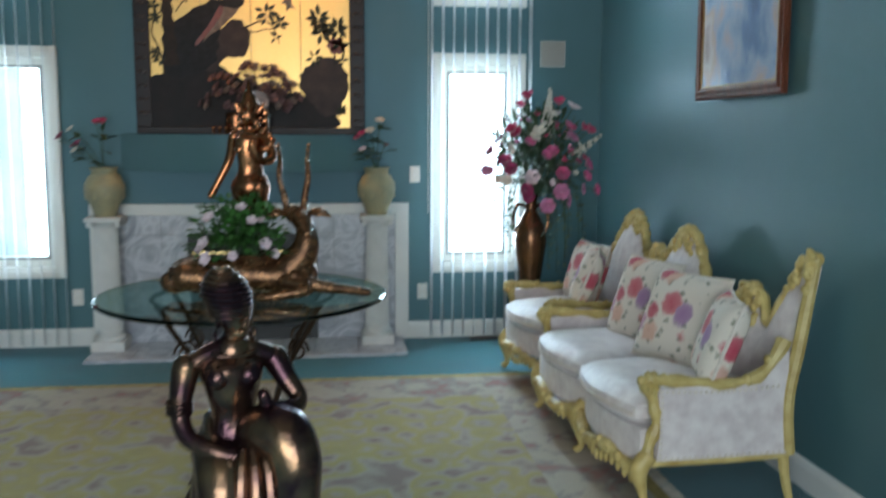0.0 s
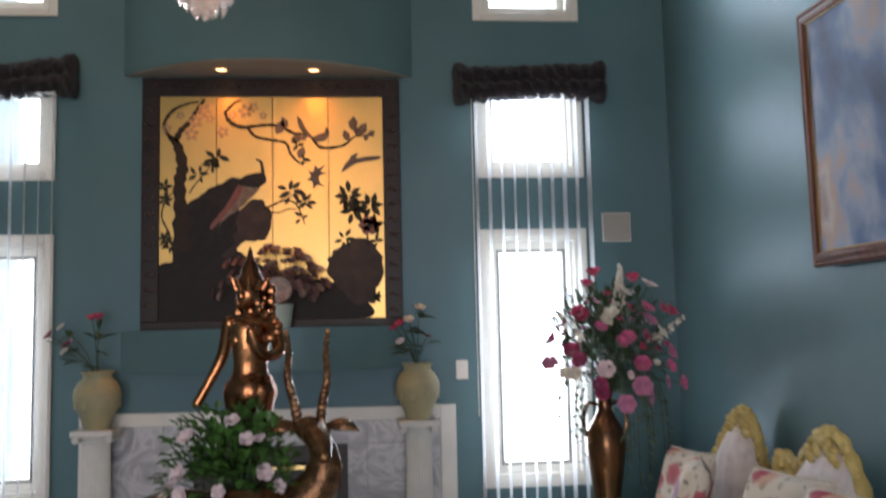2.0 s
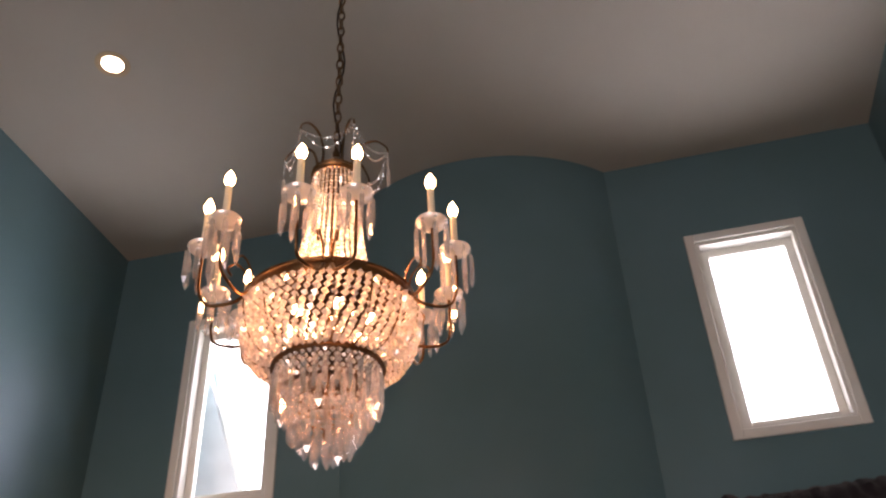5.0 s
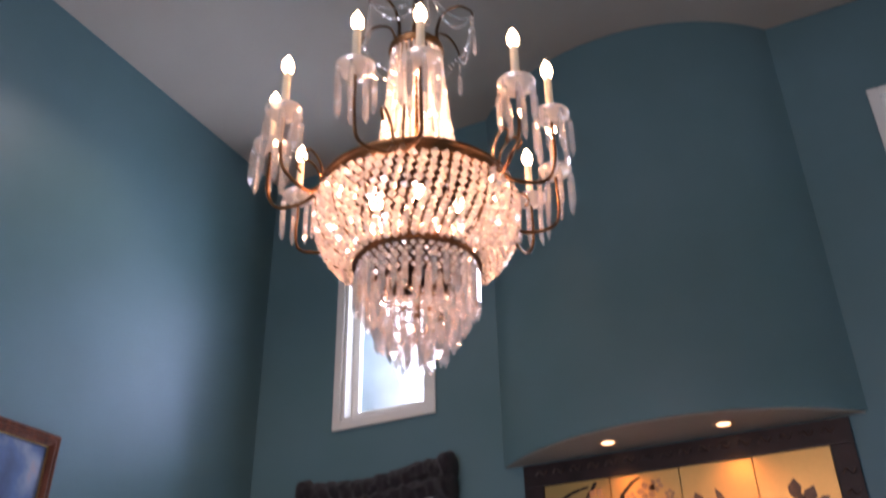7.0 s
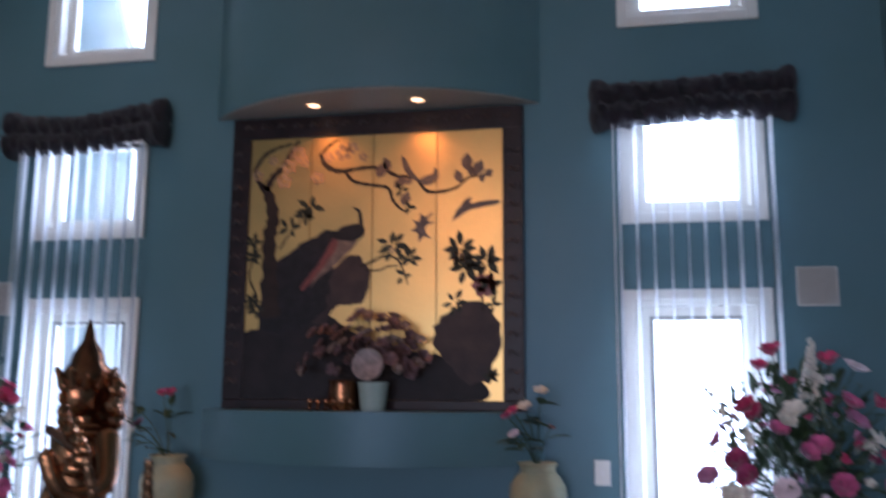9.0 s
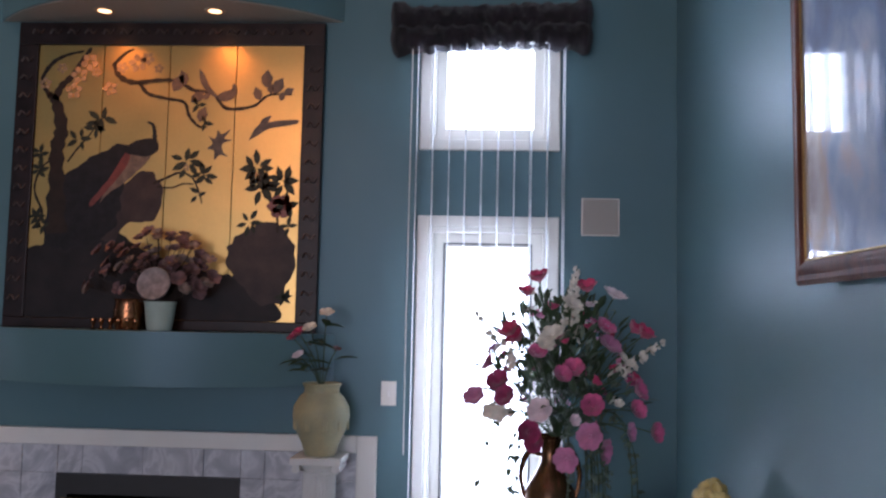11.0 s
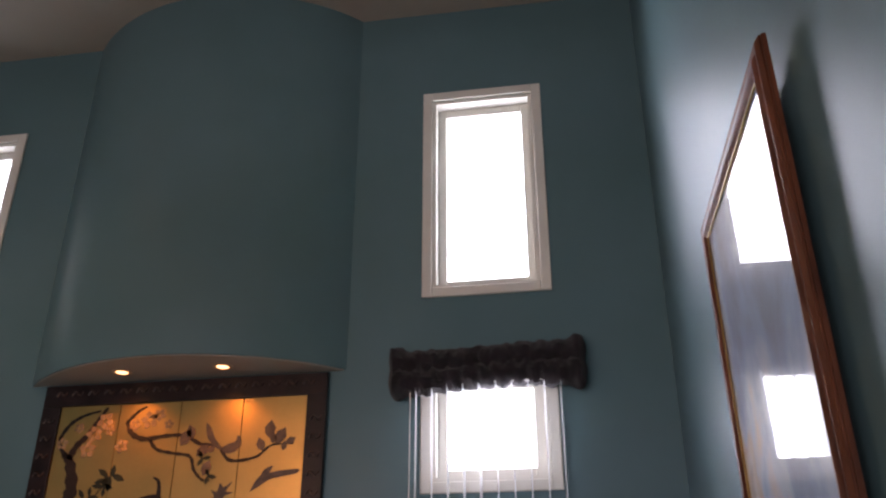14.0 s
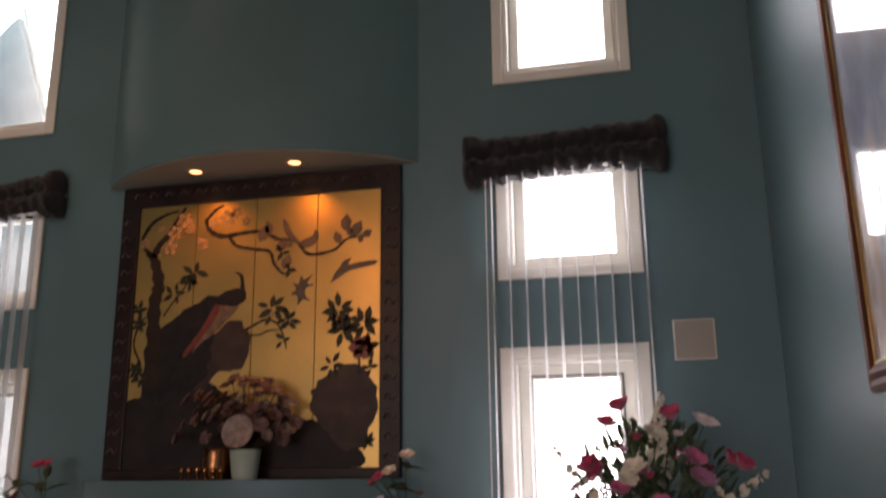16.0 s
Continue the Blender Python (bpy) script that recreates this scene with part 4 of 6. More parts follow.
    paint("painted_breast", [(238, 268), (290, 278), (262, 320), (228, 352), (190, 380), (172, 402), (196, 348), (220, 305)], TAN, 0.0024, 0.006)
    paint("painted_wing", [(230, 268), (240, 290), (218, 330), (180, 382), (152, 410), (148, 398), (186, 348), (212, 305)], INKRED, 0.0030, 0.005)
    paint("painted_body", [(228, 276), (234, 256), (262, 242), (292, 238), (308, 250), (306, 270), (282, 284), (252, 282)], INKBLUE, 0.0034, 0.004)
    stroke("painted_neck", [(298, 246), (297, 222), (292, 204), (278, 196)], [0.013, 0.010, 0.008, 0.004], INKBLUE)
    # tree and its limbs
    stroke("painted_trunk", [(70, 480), (62, 360), (58, 270), (66, 215), (50, 150), (30, 128)], [0.050, 0.040, 0.036, 0.034, 0.026, 0.016])
    stroke("painted_branch", [(46, 142), (60, 108), (88, 78), (108, 40), (130, 8)], [0.020, 0.017, 0.014, 0.010, 0.008])
    stroke("painted_branch", [(34, 132), (12, 92), (34, 48), (70, 26), (112, 16)], [0.014, 0.010, 0.010, 0.007, 0.005])
    stroke("painted_branch", [(188, 48), (204, 80), (240, 96), (300, 90), (345, 92), (392, 116), (436, 122), (470, 160), (535, 154), (572, 126), (628, 124)], [0.010, 0.014, 0.012, 0.010, 0.009, 0.010, 0.009, 0.009, 0.007, 0.005, 0.003])
    stroke("painted_branch", [(254, 96), (276, 124), (320, 136), (366, 146), (380, 180), (404, 206), (424, 208)], [0.010, 0.009, 0.008, 0.008, 0.008, 0.006, 0.003])
    stroke("painted_branch", [(188, 50), (214, 22), (236, 10)], [0.009, 0.007, 0.004])
    stroke("painted_branch", [(300, 352), (330, 338), (364, 324), (394, 336), (412, 372), (420, 400)], [0.007, 0.006, 0.006, 0.005, 0.004, 0.003])
    stroke("painted_branch", [(310, 360), (345, 362), (372, 352), (398, 352)], [0.005, 0.004, 0.004, 0.003])
    stroke("painted_branch", [(86, 300), (106, 270), (136, 232), (160, 196)], [0.004, 0.004, 0.003, 0.003])
    stroke("painted_branch", [(10, 470), (30, 430), (8, 372), (20, 320), (44, 296)], [0.007, 0.007, 0.005, 0.005, 0.003])
    stroke("painted_branch", [(606, 470), (600, 420), (570, 370), (545, 318)], [0.006, 0.005, 0.004, 0.003])

    def leaf_at(x, y, turn, length, material, wide=0.42, name="painted_leaf"):
        px, pz = P(x / 655, 1 - y / 690)
        a = radians(turn)
        bm = bmesh.new()
        pts = []
        for u, v in ((-0.5, 0), (-0.25, 0.42), (0.1, 0.5), (0.5, 0), (0.1, -0.5), (-0.25, -0.42)):
            qx, qz = length * u, length * wide * v
            pts.append((min(max(px + math.cos(a) * qx - math.sin(a) * qz, x0 + 0.001), x1 - 0.001), pz + math.sin(a) * qx + math.cos(a) * qz))
        prism(bm, pts, "y", -0.0214, -0.0184)
        part(name, bm, material, s)

    for cx, cy, n, spread, size, material in ((162, 190, 5, 26, 0.075, INKGREEN), (150, 214, 4, 18, 0.06, INKGREEN), (112, 244, 5, 22, 0.055, INKGREEN), (380, 300, 7, 32, 0.075, INKGREEN), (424, 330, 6, 24, 0.070, INKGREEN), (410, 378, 3, 16, 0.055, INKGREEN),
                                              (548, 312, 8, 34, 0.085, INKGREEN), (566, 362, 6, 26, 0.085, INKGREEN), (614, 344, 7, 28, 0.085, INKGREEN), (622, 400, 5, 22, 0.075, INKGREEN), (540, 448, 6, 24, 0.060, INKGREEN), (630, 452, 4, 18, 0.055, INKGREEN),
                                              (14, 280, 5, 16, 0.055, INKGREEN), (18, 320, 5, 16, 0.055, INKGREEN), (16, 440, 6, 18, 0.055, INKGREEN), (34, 462, 4, 16, 0.05, INKGREEN), (626, 628, 6, 14, 0.055, INKGREEN), (400, 152, 3, 14, 0.05, INKGREEN), (420, 200, 3, 14, 0.05, INKGREEN)):
        for k in range(n):
            a = 360 * k / n + rng.uniform(-14, 14)
            d = spread * rng.uniform(0.55, 1.0)
            leaf_at(cx + d * math.cos(radians(a)), cy - d * math.sin(radians(a)), a + rng.uniform(-20, 20), size * rng.uniform(0.8, 1.15), material)
    for x, y, turn, length in ((350, 96, 60, 0.10), (362, 82, 110, 0.08), (398, 132, 40, 0.085), (412, 176, 70, 0.085), (566, 84, 85, 0.095), (594, 102, 60, 0.095), (545, 122, 110, 0.075), (576, 108, 95, 0.06), (620, 116, 30, 0.06), (604, 128, 80, 0.05), (420, 130, 30, 0.05)):
        leaf_at(x, y, turn, length, BUD, 0.62, "painted_bud")
    for x, y, size in ((128, 44, 0.085), (104, 78, 0.080), (92, 118, 0.080), (182, 112, 0.070), (248, 46, 0.085), (20, 100, 0.060), (272, 34, 0.060), (146, 70, 0.050), (210, 58, 0.055), (378, 310, 0.035), (545, 334, 0.060), (300, 60, 0.045), (60, 60, 0.05)):
        for k in range(5):
            a = 72 * k + x
            leaf_at(x + 640 * size * 0.27 * math.cos(radians(a)), y - 640 * size * 0.27 * math.sin(radians(a)), a, size * 0.48, INKPINK, 0.8, "painted_petal")
    for k in range(6):
        leaf_at(610 + 20 * math.cos(k * 1.05), 405 + 18 * math.sin(k * 1.05), 60 * k, 0.060, INKRED, 0.9, "painted_petal")
    # birds on the branch and in flight
    paint("painted_bird_shape", [(445, 128), (462, 118), (480, 112), (484, 98), (492, 102), (494, 122), (480, 138), (458, 142)], INKGREY, 0.0030, 0.0)
    paint("painted_bird_shape", [(400, 60), (412, 72), (428, 104), (446, 128), (436, 130), (412, 108), (402, 84)], INKGREY, 0.0030, 0.0)
    paint("painted_bird_shape", [(430, 232), (446, 236), (452, 216), (462, 226), (482, 214), (468, 236), (486, 240), (464, 250), (466, 270), (478, 282), (458, 278), (446, 290), (444, 268), (428, 262), (440, 250)], INKGREY, 0.0030, 0.0)
    paint("painted_bird_shape", [(528, 240), (540, 214), (552, 200), (560, 186), (580, 178), (574, 194), (600, 190), (644, 188), (640, 198), (598, 206), (572, 212), (548, 228)], INKGREY, 0.0030, 0.0)


lacquer_screen()


def niche_display():
    d = thing("dried_arrangement", (0.075, -0.16, 1.512), "dried flower fan with round plaque in a pale green pot", "dried flowers")
    bm = bmesh.new()
    lathe(bm, [(0.001, 0), (0.056, 0), (0.062, 0.02), (0.074, 0.13), (0.078, 0.14), (0.068, 0.14), (0.05, 0.12)], 28)
    part("pot", bm, PALEPOT, d, "pale green ceramic pot", True)
    bm = bmesh.new()
    lathe(bm, [(0.001, -0.008), (0.055, -0.008), (0.075, -0.004), (0.082, 0.002), (0.078, 0.006), (0.055, 0.0), (0.001, 0.002)], 32)
    o = part("plaque", bm, mat("mottled grey-pink plaque", (0.34, 0.27, 0.26), rough=0.5, vary=0.3, scale=26), d, "round mottled plaque", True)
    o.matrix_basis = pose(-0.01, -0.075, 0.225, 78, 0, 0)
    rng = random.Random(31)
    stems = bmesh.new()
    for k in range(95):
        a = radians(rng.uniform(-5, 185))
        r = rng.uniform(0.10, 0.30) ** 1.0
        p = Vector((math.cos(a) * r * (1.35 if math.cos(a) < 0 else 1.0), rng.uniform(-0.05, 0.05), 0.20 + math.sin(a) * r * 1.0))
        if k % 2 == 0:
            tube(stems, [(0, 0, 0.12), p * 0.6 + Vector((0, 0, 0.05)), p], 0.002, 4)
        o = part("blossom", DRY if k % 3 else DRYPALE, None, d)
        o.matrix_basis = facing(p, (p.x, -0.25 + rng.uniform(-0.1, 0.1), p.z - 0.1), rng.uniform(0.7, 1.1))
    tagged(part("stem_bunch", stems, BARK, d), kind="stuff")
    for k in range(6):
        g = thing("copper_cup", (-0.235 + 0.042 * k, -0.20 - 0.006 * (k % 2), 1.512), "small polished copper goblet on the niche ledge", "goblet", "copper goblets")
        bm = bmesh.new()
        lathe(bm, [(0.001, 0), (0.013, 0), (0.014, 0.004), (0.006, 0.010), (0.005, 0.022), (0.012, 0.032), (0.015, 0.046), (0.013, 0.056), (0.010, 0.05)], 16)
        part("bowl", bm, COPPER, g, "", True)
    g = thing("copper_pot", (-0.09, -0.13, 1.512), "shiny copper pot behind a row of goblets", "pot")
    bm = bmesh.new()
    lathe(bm, [(0.001, 0), (0.06, 0), (0.072, 0.02), (0.075, 0.09), (0.068, 0.13), (0.075, 0.15), (0.066, 0.15), (0.05, 0.12)], 28)
    part("body", bm, COPPER, g, "", True)


niche_display()


# ---- framed pictures ----
def framed_picture(x, side, y0, y1, z0, z1, label, yaw=0.0, lean=1.6, back=0.0, deep=1.0):
    """side: -1 faces the west, +1 the east. lean: degrees by which the top leans out from the wall; back: depth of the stretcher behind the frame."""
    w, h = y1 - y0, z1 - z0
    f = thing("framed_picture", (x, (y0 + y1) / 2, z0), label, "picture", "wall pictures", "", (0, side * lean, yaw))
    prof = [(0.0, 0.0), (0.0, 0.022), (0.012, 0.034), (0.026, 0.030), (0.038, 0.040), (0.050, 0.038), (0.060, 0.028), (0.064, 0.022), (0.064, 0.0)]
    corners = [(-w / 2, 0.0, 1, 1), (w / 2, 0.0, -1, 1), (w / 2, h, -1, -1), (-w / 2, h, 1, -1)]
    for k in range(4):
        a, b = corners[k], corners[(k + 1) % 4]
        bm = bmesh.new()
        rows = [[bm.verts.new((side * d * deep, c[0] + c[2] * u, c[1] + c[3] * u)) for u, d in prof] for c in (a, b)]
        n = len(prof)
        for i in range(n):
            bm.faces.new((rows[0][i], rows[0][(i + 1) % n], rows[1][(i + 1) % n], rows[1][i]))
        bm.faces.new(rows[0]), bm.faces.new(rows[1][::-1])
        part("frame_rail", bm, WOOD, f, "", True)
    bm = bmesh.new()
    box(bm, *sorted((side * 0.003, side * 0.020 * deep)), -w / 2 + 0.063, w / 2 - 0.063, 0.063, h - 0.063)
    part("canvas", bm, CANVAS, f, "glazed painting in cloudy blues and tans")
    bm = bmesh.new()
    for ya, yb, za, zb in ((-w / 2 + 0.063, w / 2 - 0.063, 0.063, 0.068), (-w / 2 + 0.063, w / 2 - 0.063, h - 0.068, h - 0.063), (-w / 2 + 0.063, -w / 2 + 0.068, 0.068, h - 0.068), (w / 2 - 0.068, w / 2 - 0.063, 0.068, h - 0.068)):
        box(bm, *sorted((side * 0.021 * deep, side * 0.028 * deep)), ya, yb, za, zb)
    part("gilt_slip", bm, GILT, f, "thin gilt slip")
    for ya, yb in ((-w / 2 - 0.006, -w / 2 - 0.0005), (w / 2 + 0.0005, w / 2 + 0.006)):
        bm = bmesh.new()
        box(bm, *sorted((side * 0.001, side * 0.016 * deep)), ya, yb, 0, h)
        part("back_edge", bm, WOOD, f)
    if back:
        bm = bmesh.new()
        box(bm, *sorted((-side * back, -side * 0.0005)), -w / 2 + 0.12, w / 2 - 0.12, 0.12, h - 0.12)
        part("stretcher", bm, WOOD, f)


framed_picture(XR - 0.036, -1, -2.765, -1.885, 1.706, 2.830, "large wood-framed glazed painting standing off the teal wall", 1.7, 0.5, 0.024, 0.72)
framed_picture(XL + 0.004, 1, -2.46, -1.50, 1.92, 3.11, "wood-framed glazed painting on the teal wall")


# ---- rug ----
rug = thing("area_rug", (0.02, -2.76, 0.0), "faded gold and beige floral rug on teal carpet", "rug")
RX, RY = 1.92, 1.66
for name, i0, i1, z, material in (("edge_band", 0.0, 0.06, 0.012, RUGEDGE), ("border", 0.06, 0.42, 0.0125, RUGBORDER), ("inner_band", 0.42, 0.47, 0.0122, RUGBORDER)):
    bm = bmesh.new()
    for a in ((-RX + i0, RX - i0, -RY + i0, -RY + i1), (-RX + i0, RX - i0, RY - i1, RY - i0), (-RX + i0, -RX + i1, -RY + i1, RY - i1), (RX - i1, RX - i0, -RY + i1, RY - i1)):
        box(bm, a[0], a[1], a[2], a[3], 0.001, z)
    part(name, bm, material, rug)
bm = bmesh.new()
box(bm, -RX + 0.47, RX - 0.47, -RY + 0.47, RY - 0.47, 0.001, 0.0125)
part("field", bm, RUGFIELD, rug, "gold field with faded scrolls")
bm = bmesh.new()
_r = random.Random(2)
for s in (-1, 1):
    for k in range(170):
        y = -RY + 2 * RY * (k + 0.5) / 170
        tube(bm, [(s * RX, y, 0.008), (s * (RX + 0.035), y + _r.uniform(-0.006, 0.006), 0.006), (s * (RX + 0.07), y + _r.uniform(-0.016, 0.016), 0.004)], 0.0035, 4)
tagged(part("fringe", bm, FRINGE, rug, "cream tassel fringe"), kind="stuff")

# ---- table and its bronzes ----
TX, TY, TZ = 0.188, -2.87, 0.877
table = thing("glass_table", (TX, TY, 0), "round green-edged glass table on wrought iron scrollwork", "table")
bm = bmesh.new()
lathe(bm, [(0.001, TZ - 0.016), (0.572, TZ - 0.018), (0.580, TZ - 0.013), (0.580, TZ - 0.006), (0.568, TZ), (0.001, TZ)], 96)
o = part("tabletop", bm, TABLEGLASS, table, "round bevelled glass top")
for k in range(6):
    a = radians(30 + 60 * k)
    c, s_ = math.cos(a), math.sin(a)
    bm = bmesh.new()
    tube(bm, [(c * 0.30, s_ * 0.30, 0.008), (c * 0.22, s_ * 0.22, 0.14), (c * 0.13, s_ * 0.13, 0.34), (c * 0.20, s_ * 0.20, 0.58), (c * 0.36, s_ * 0.36, TZ - 0.035)], 0.012, 8, 26)
    part("leg", bm, WIRE, table, "", True)
    bm = bmesh.new()
    tube(bm, [(c * (0.25 + 0.05 * math.cos(q) * (1 - q / 14)), s_ * (0.25 + 0.05 * math.cos(q) * (1 - q / 14)), 0.66 + 0.05 * math.sin(q) * (1 - q / 14)) for q in [i * 0.35 for i in range(30)]], 0.006, 6)
    part("scroll", bm, WIRE, table, "", True)
for r, z in ((0.36, TZ - 0.029), (0.14, 0.34)):
    bm = bmesh.new()
    tube(bm, [(r * math.cos(2 * math.pi * k / 40), r * math.sin(2 * math.pi * k / 40), z) for k in range(41)], 0.009, 6)
    part("ring", bm, WIRE, table, "", True)


def limb(bm, pts, radii, n=16, steps=12, flat=1.0):
    tube(bm, pts, radii, steps, n, flat)
    for p, r in ((pts[0], radii[0]), (pts[-1], radii[-1])):
        blob(bm, p, r * 0.98, u=10, v=6)


def statue(name, at, bm, material, label, turn=0):
    ob = new(name, mesh_of(name, bm, material, True))
    ob.matrix_basis = pose(*at, 0, 0, turn)
    return tagged(ob, label, "statue")


# bronze figure with a wound turban, in front of the table
bm = bmesh.new()
limb(bm, [(0.0, 0, 0.84), (0.0, 0.0, 0.90), (0.0, -0.003, 0.955), (0.0, 0.0, 1.0), (0, 0.0, 1.025)], [0.070, 0.056, 0.070, 0.078, 0.040], 24, 20, 0.74)
limb(bm, [(-0.092, 0, 1.000), (-0.05, 0, 1.020), (0.0, 0.006, 1.030), (0.05, 0, 1.020), (0.092, 0, 1.000)], [0.022, 0.022, 0.026, 0.022, 0.022], 18, 14)
for s in (-1, 1):
    blob(bm, (s * 0.031 - 0.010, -0.048, 0.986), (0.025, 0.025, 0.025), u=14, v=10)
    blob(bm, (s * 0.031 - 0.011, -0.073, 0.984), (0.005, 0.005, 0.005), u=8, v=6)
limb(bm, [(-0.094, 0, 1.000), (-0.104, -0.002, 0.955), (-0.110, -0.010, 0.905), (-0.098, -0.035, 0.868), (-0.055, -0.075, 0.848), (-0.022, -0.090, 0.838)], [0.029, 0.025, 0.020, 0.019, 0.016, 0.014], 26, 14)
limb(bm, [(0.092, 0, 0.998), (0.106, -0.02, 0.965), (0.126, -0.045, 0.925), (0.105, -0.075, 0.915), (0.055, -0.085, 0.925), (0.040, -0.088, 0.952)], [0.029, 0.024, 0.020, 0.018, 0.015, 0.013], 26, 14)
for z, r in ((0.925, 0.024), (0.915, 0.024), (0.935, 0.024)):  # armlets
    tube(bm, [(-0.1105 + r * math.cos(q * math.pi / 8), -0.006 + r * math.sin(q * math.pi / 8), z) for q in range(17)], 0.004, 6)
tube(bm, [(0.055 * math.cos(q * math.pi / 10), 0.002 + 0.040 * math.sin(q * math.pi / 10), 1.030 - 0.010 * math.sin(q * math.pi / 10 + math.pi)) for q in range(21)], 0.005, 6)
limb(bm, [(0.002, 0, 1.02), (0.004, -0.004, 1.065)], [0.024, 0.022], 8, 12)
limb(bm, [(0.010, -0.012, 1.068), (0.006, -0.010, 1.088), (0.004, -0.006, 1.108)], [0.024, 0.033, 0.037], 12, 16)
blob(bm, (0.016, -0.046, 1.085), (0.006, 0.008, 0.013), u=8, v=6)
blob(bm, (0.014, -0.040, 1.069), (0.010, 0.006, 0.0045), u=8, v=6)
for s in (-1, 1):
    blob(bm, (0.010 + s * 0.013, -0.038, 1.094), (0.007, 0.005, 0.004), u=8, v=6)
    blob(bm, (0.006 + s * 0.034, 0.0, 1.084), (0.006, 0.010, 0.014), u=8, v=6)
    tube(bm, [(0.006 + s * 0.040, -0.002 + 0.011 * math.cos(q * math.pi / 8), 1.058 + 0.011 * math.sin(q * math.pi / 8)) for q in range(17)], 0.0028, 6)
for k in range(10):  # wound turban, wider at the brow and drawn back
    u = k / 9
    r = 0.0405 + 0.009 * math.sin(u * 2.2) - 0.030 * u ** 3
    tube(bm, [(-0.002 - 0.010 * u + r * math.cos(q * math.pi / 12), 0.002 + 0.016 * u + r * math.sin(q * math.pi / 12), 1.104 + 0.080 * u + 0.010 * (1 - u) * math.sin(q * math.pi / 12)) for q in range(25)], 0.0066, 8)
blob(bm, (-0.008, 0.012, 1.140), (0.044, 0.046, 0.048), u=18, v=12)
limb(bm, [(0.0, 0.005, 0.86), (0.0, 0.01, 0.80), (0.0, 0.02, 0.60), (0.0, 0.02, 0.06)], [0.070, 0.082, 0.10, 0.115], 20, 20)
limb(bm, [(0.03, 0.0, 0.83), (0.06, -0.09, 0.875), (0.085, -0.135, 0.84), (0.085, -0.13, 0.70), (0.075, -0.10, 0.10)], [0.062, 0.060, 0.056, 0.052, 0.050], 24, 16)
limb(bm, [(-0.03, 0.0, 0.82), (-0.045, -0.08, 0.78), (-0.05, -0.085, 0.60), (-0.05, -0.07, 0.10)], [0.060, 0.054, 0.050, 0.05], 18, 16)
for k in range(12):  # folds of the skirt
    a = math.pi * (0.95 + 1.10 * k / 11)
    tube(bm, [(0.02 + 0.060 * math.cos(a), -0.03 + 0.075 * math.sin(a), 0.85), (0.02 + 0.10 * math.cos(a), -0.03 + 0.12 * math.sin(a), 0.72), (0.01 + 0.12 * math.cos(a), -0.02 + 0.13 * math.sin(a), 0.05)], [0.010, 0.015, 0.018], 8, 14)
lathe(bm, [(0.001, 0), (0.17, 0), (0.17, 0.035), (0.15, 0.06), (0.001, 0.06)], 32, (0.01, -0.02, 0))
bmesh.ops.scale(bm, vec=(1.0, 1.0, 1.045), verts=bm.verts[:])
statue("bronze_figure_statue", (0.325, -4.66, 0.0), bm, BRONZE, "dark bronze draped figure with wound turban and armlets", 20)

# reclining deer with tall ringed horns
bm = bmesh.new()
limb(bm, [(-0.37, 0.02, 0.08), (-0.29, 0.02, 0.115), (-0.10, 0.0, 0.115), (0.08, -0.01, 0.11), (0.17, -0.02, 0.12)], [0.065, 0.098, 0.088, 0.088, 0.085], 26, 16)
limb(bm, [(0.13, -0.02, 0.15), (0.19, -0.03, 0.24), (0.20, -0.03, 0.34), (0.165, -0.03, 0.405)], [0.088, 0.066, 0.046, 0.038], 16, 14)
limb(bm, [(0.150, -0.005, 0.425), (0.185, -0.07, 0.395), (0.205, -0.125, 0.335)], [0.046, 0.041, 0.022], 12, 12)
for s in (-1, 1):
    blob(bm, (0.180 + s * 0.034, -0.06, 0.412), (0.010, 0.012, 0.010), u=8, v=6)
    limb(bm, [(0.160 + s * 0.038, 0.0, 0.425), (0.165 + s * 0.095, -0.01, 0.435), (0.165 + s * 0.140, -0.02, 0.412)], [0.012, 0.030, 0.006], 12, 10, 0.5)
    horn = smooth_line([(0.155 + s * 0.034, 0.01, 0.44), (0.150 + s * 0.046, 0.03, 0.52), (0.148 + s * 0.062, 0.03, 0.61), (0.150 + s * 0.058, 0.0, 0.70), (0.150 + s * 0.066, -0.02, 0.785)], 48)
    tube(bm, horn, [0.0165 * (1 - 0.55 * i / 47) * (1 + 0.22 * (i % 3 == 0)) for i in range(48)], 8)
    limb(bm, [(-0.30, s * 0.10, 0.13), (-0.16, s * 0.135, 0.10), (-0.22, s * 0.145, 0.035), (-0.06, s * 0.15, 0.025)], [0.075, 0.05, 0.028, 0.018], 18, 10)
limb(bm, [(0.15, -0.08, 0.11), (0.24, -0.10, 0.07), (0.35, -0.10, 0.05), (0.46, -0.09, 0.028)], [0.05, 0.036, 0.026, 0.021], 16, 10)
limb(bm, [(0.12, -0.08, 0.09), (0.20, -0.15, 0.06), (0.06, -0.17, 0.032), (0.0, -0.16, 0.025)], [0.05, 0.034, 0.026, 0.02], 16, 10)
lathe(bm, [(0.001, 0.0), (0.085, 0.0), (0.095, 0.02), (0.105, 0.06), (0.10, 0.062), (0.08, 0.05)], 24, (-0.02, 0.0, 0.165))
bmesh.ops.scale(bm, vec=(0.90, 0.88, 0.766), verts=bm.verts[:])
statue("reclining_deer_statue", (0.265, -2.98, TZ + 0.003), bm, DEERSKIN, "golden bronze reclining deer planter with tall ringed horns on glass")

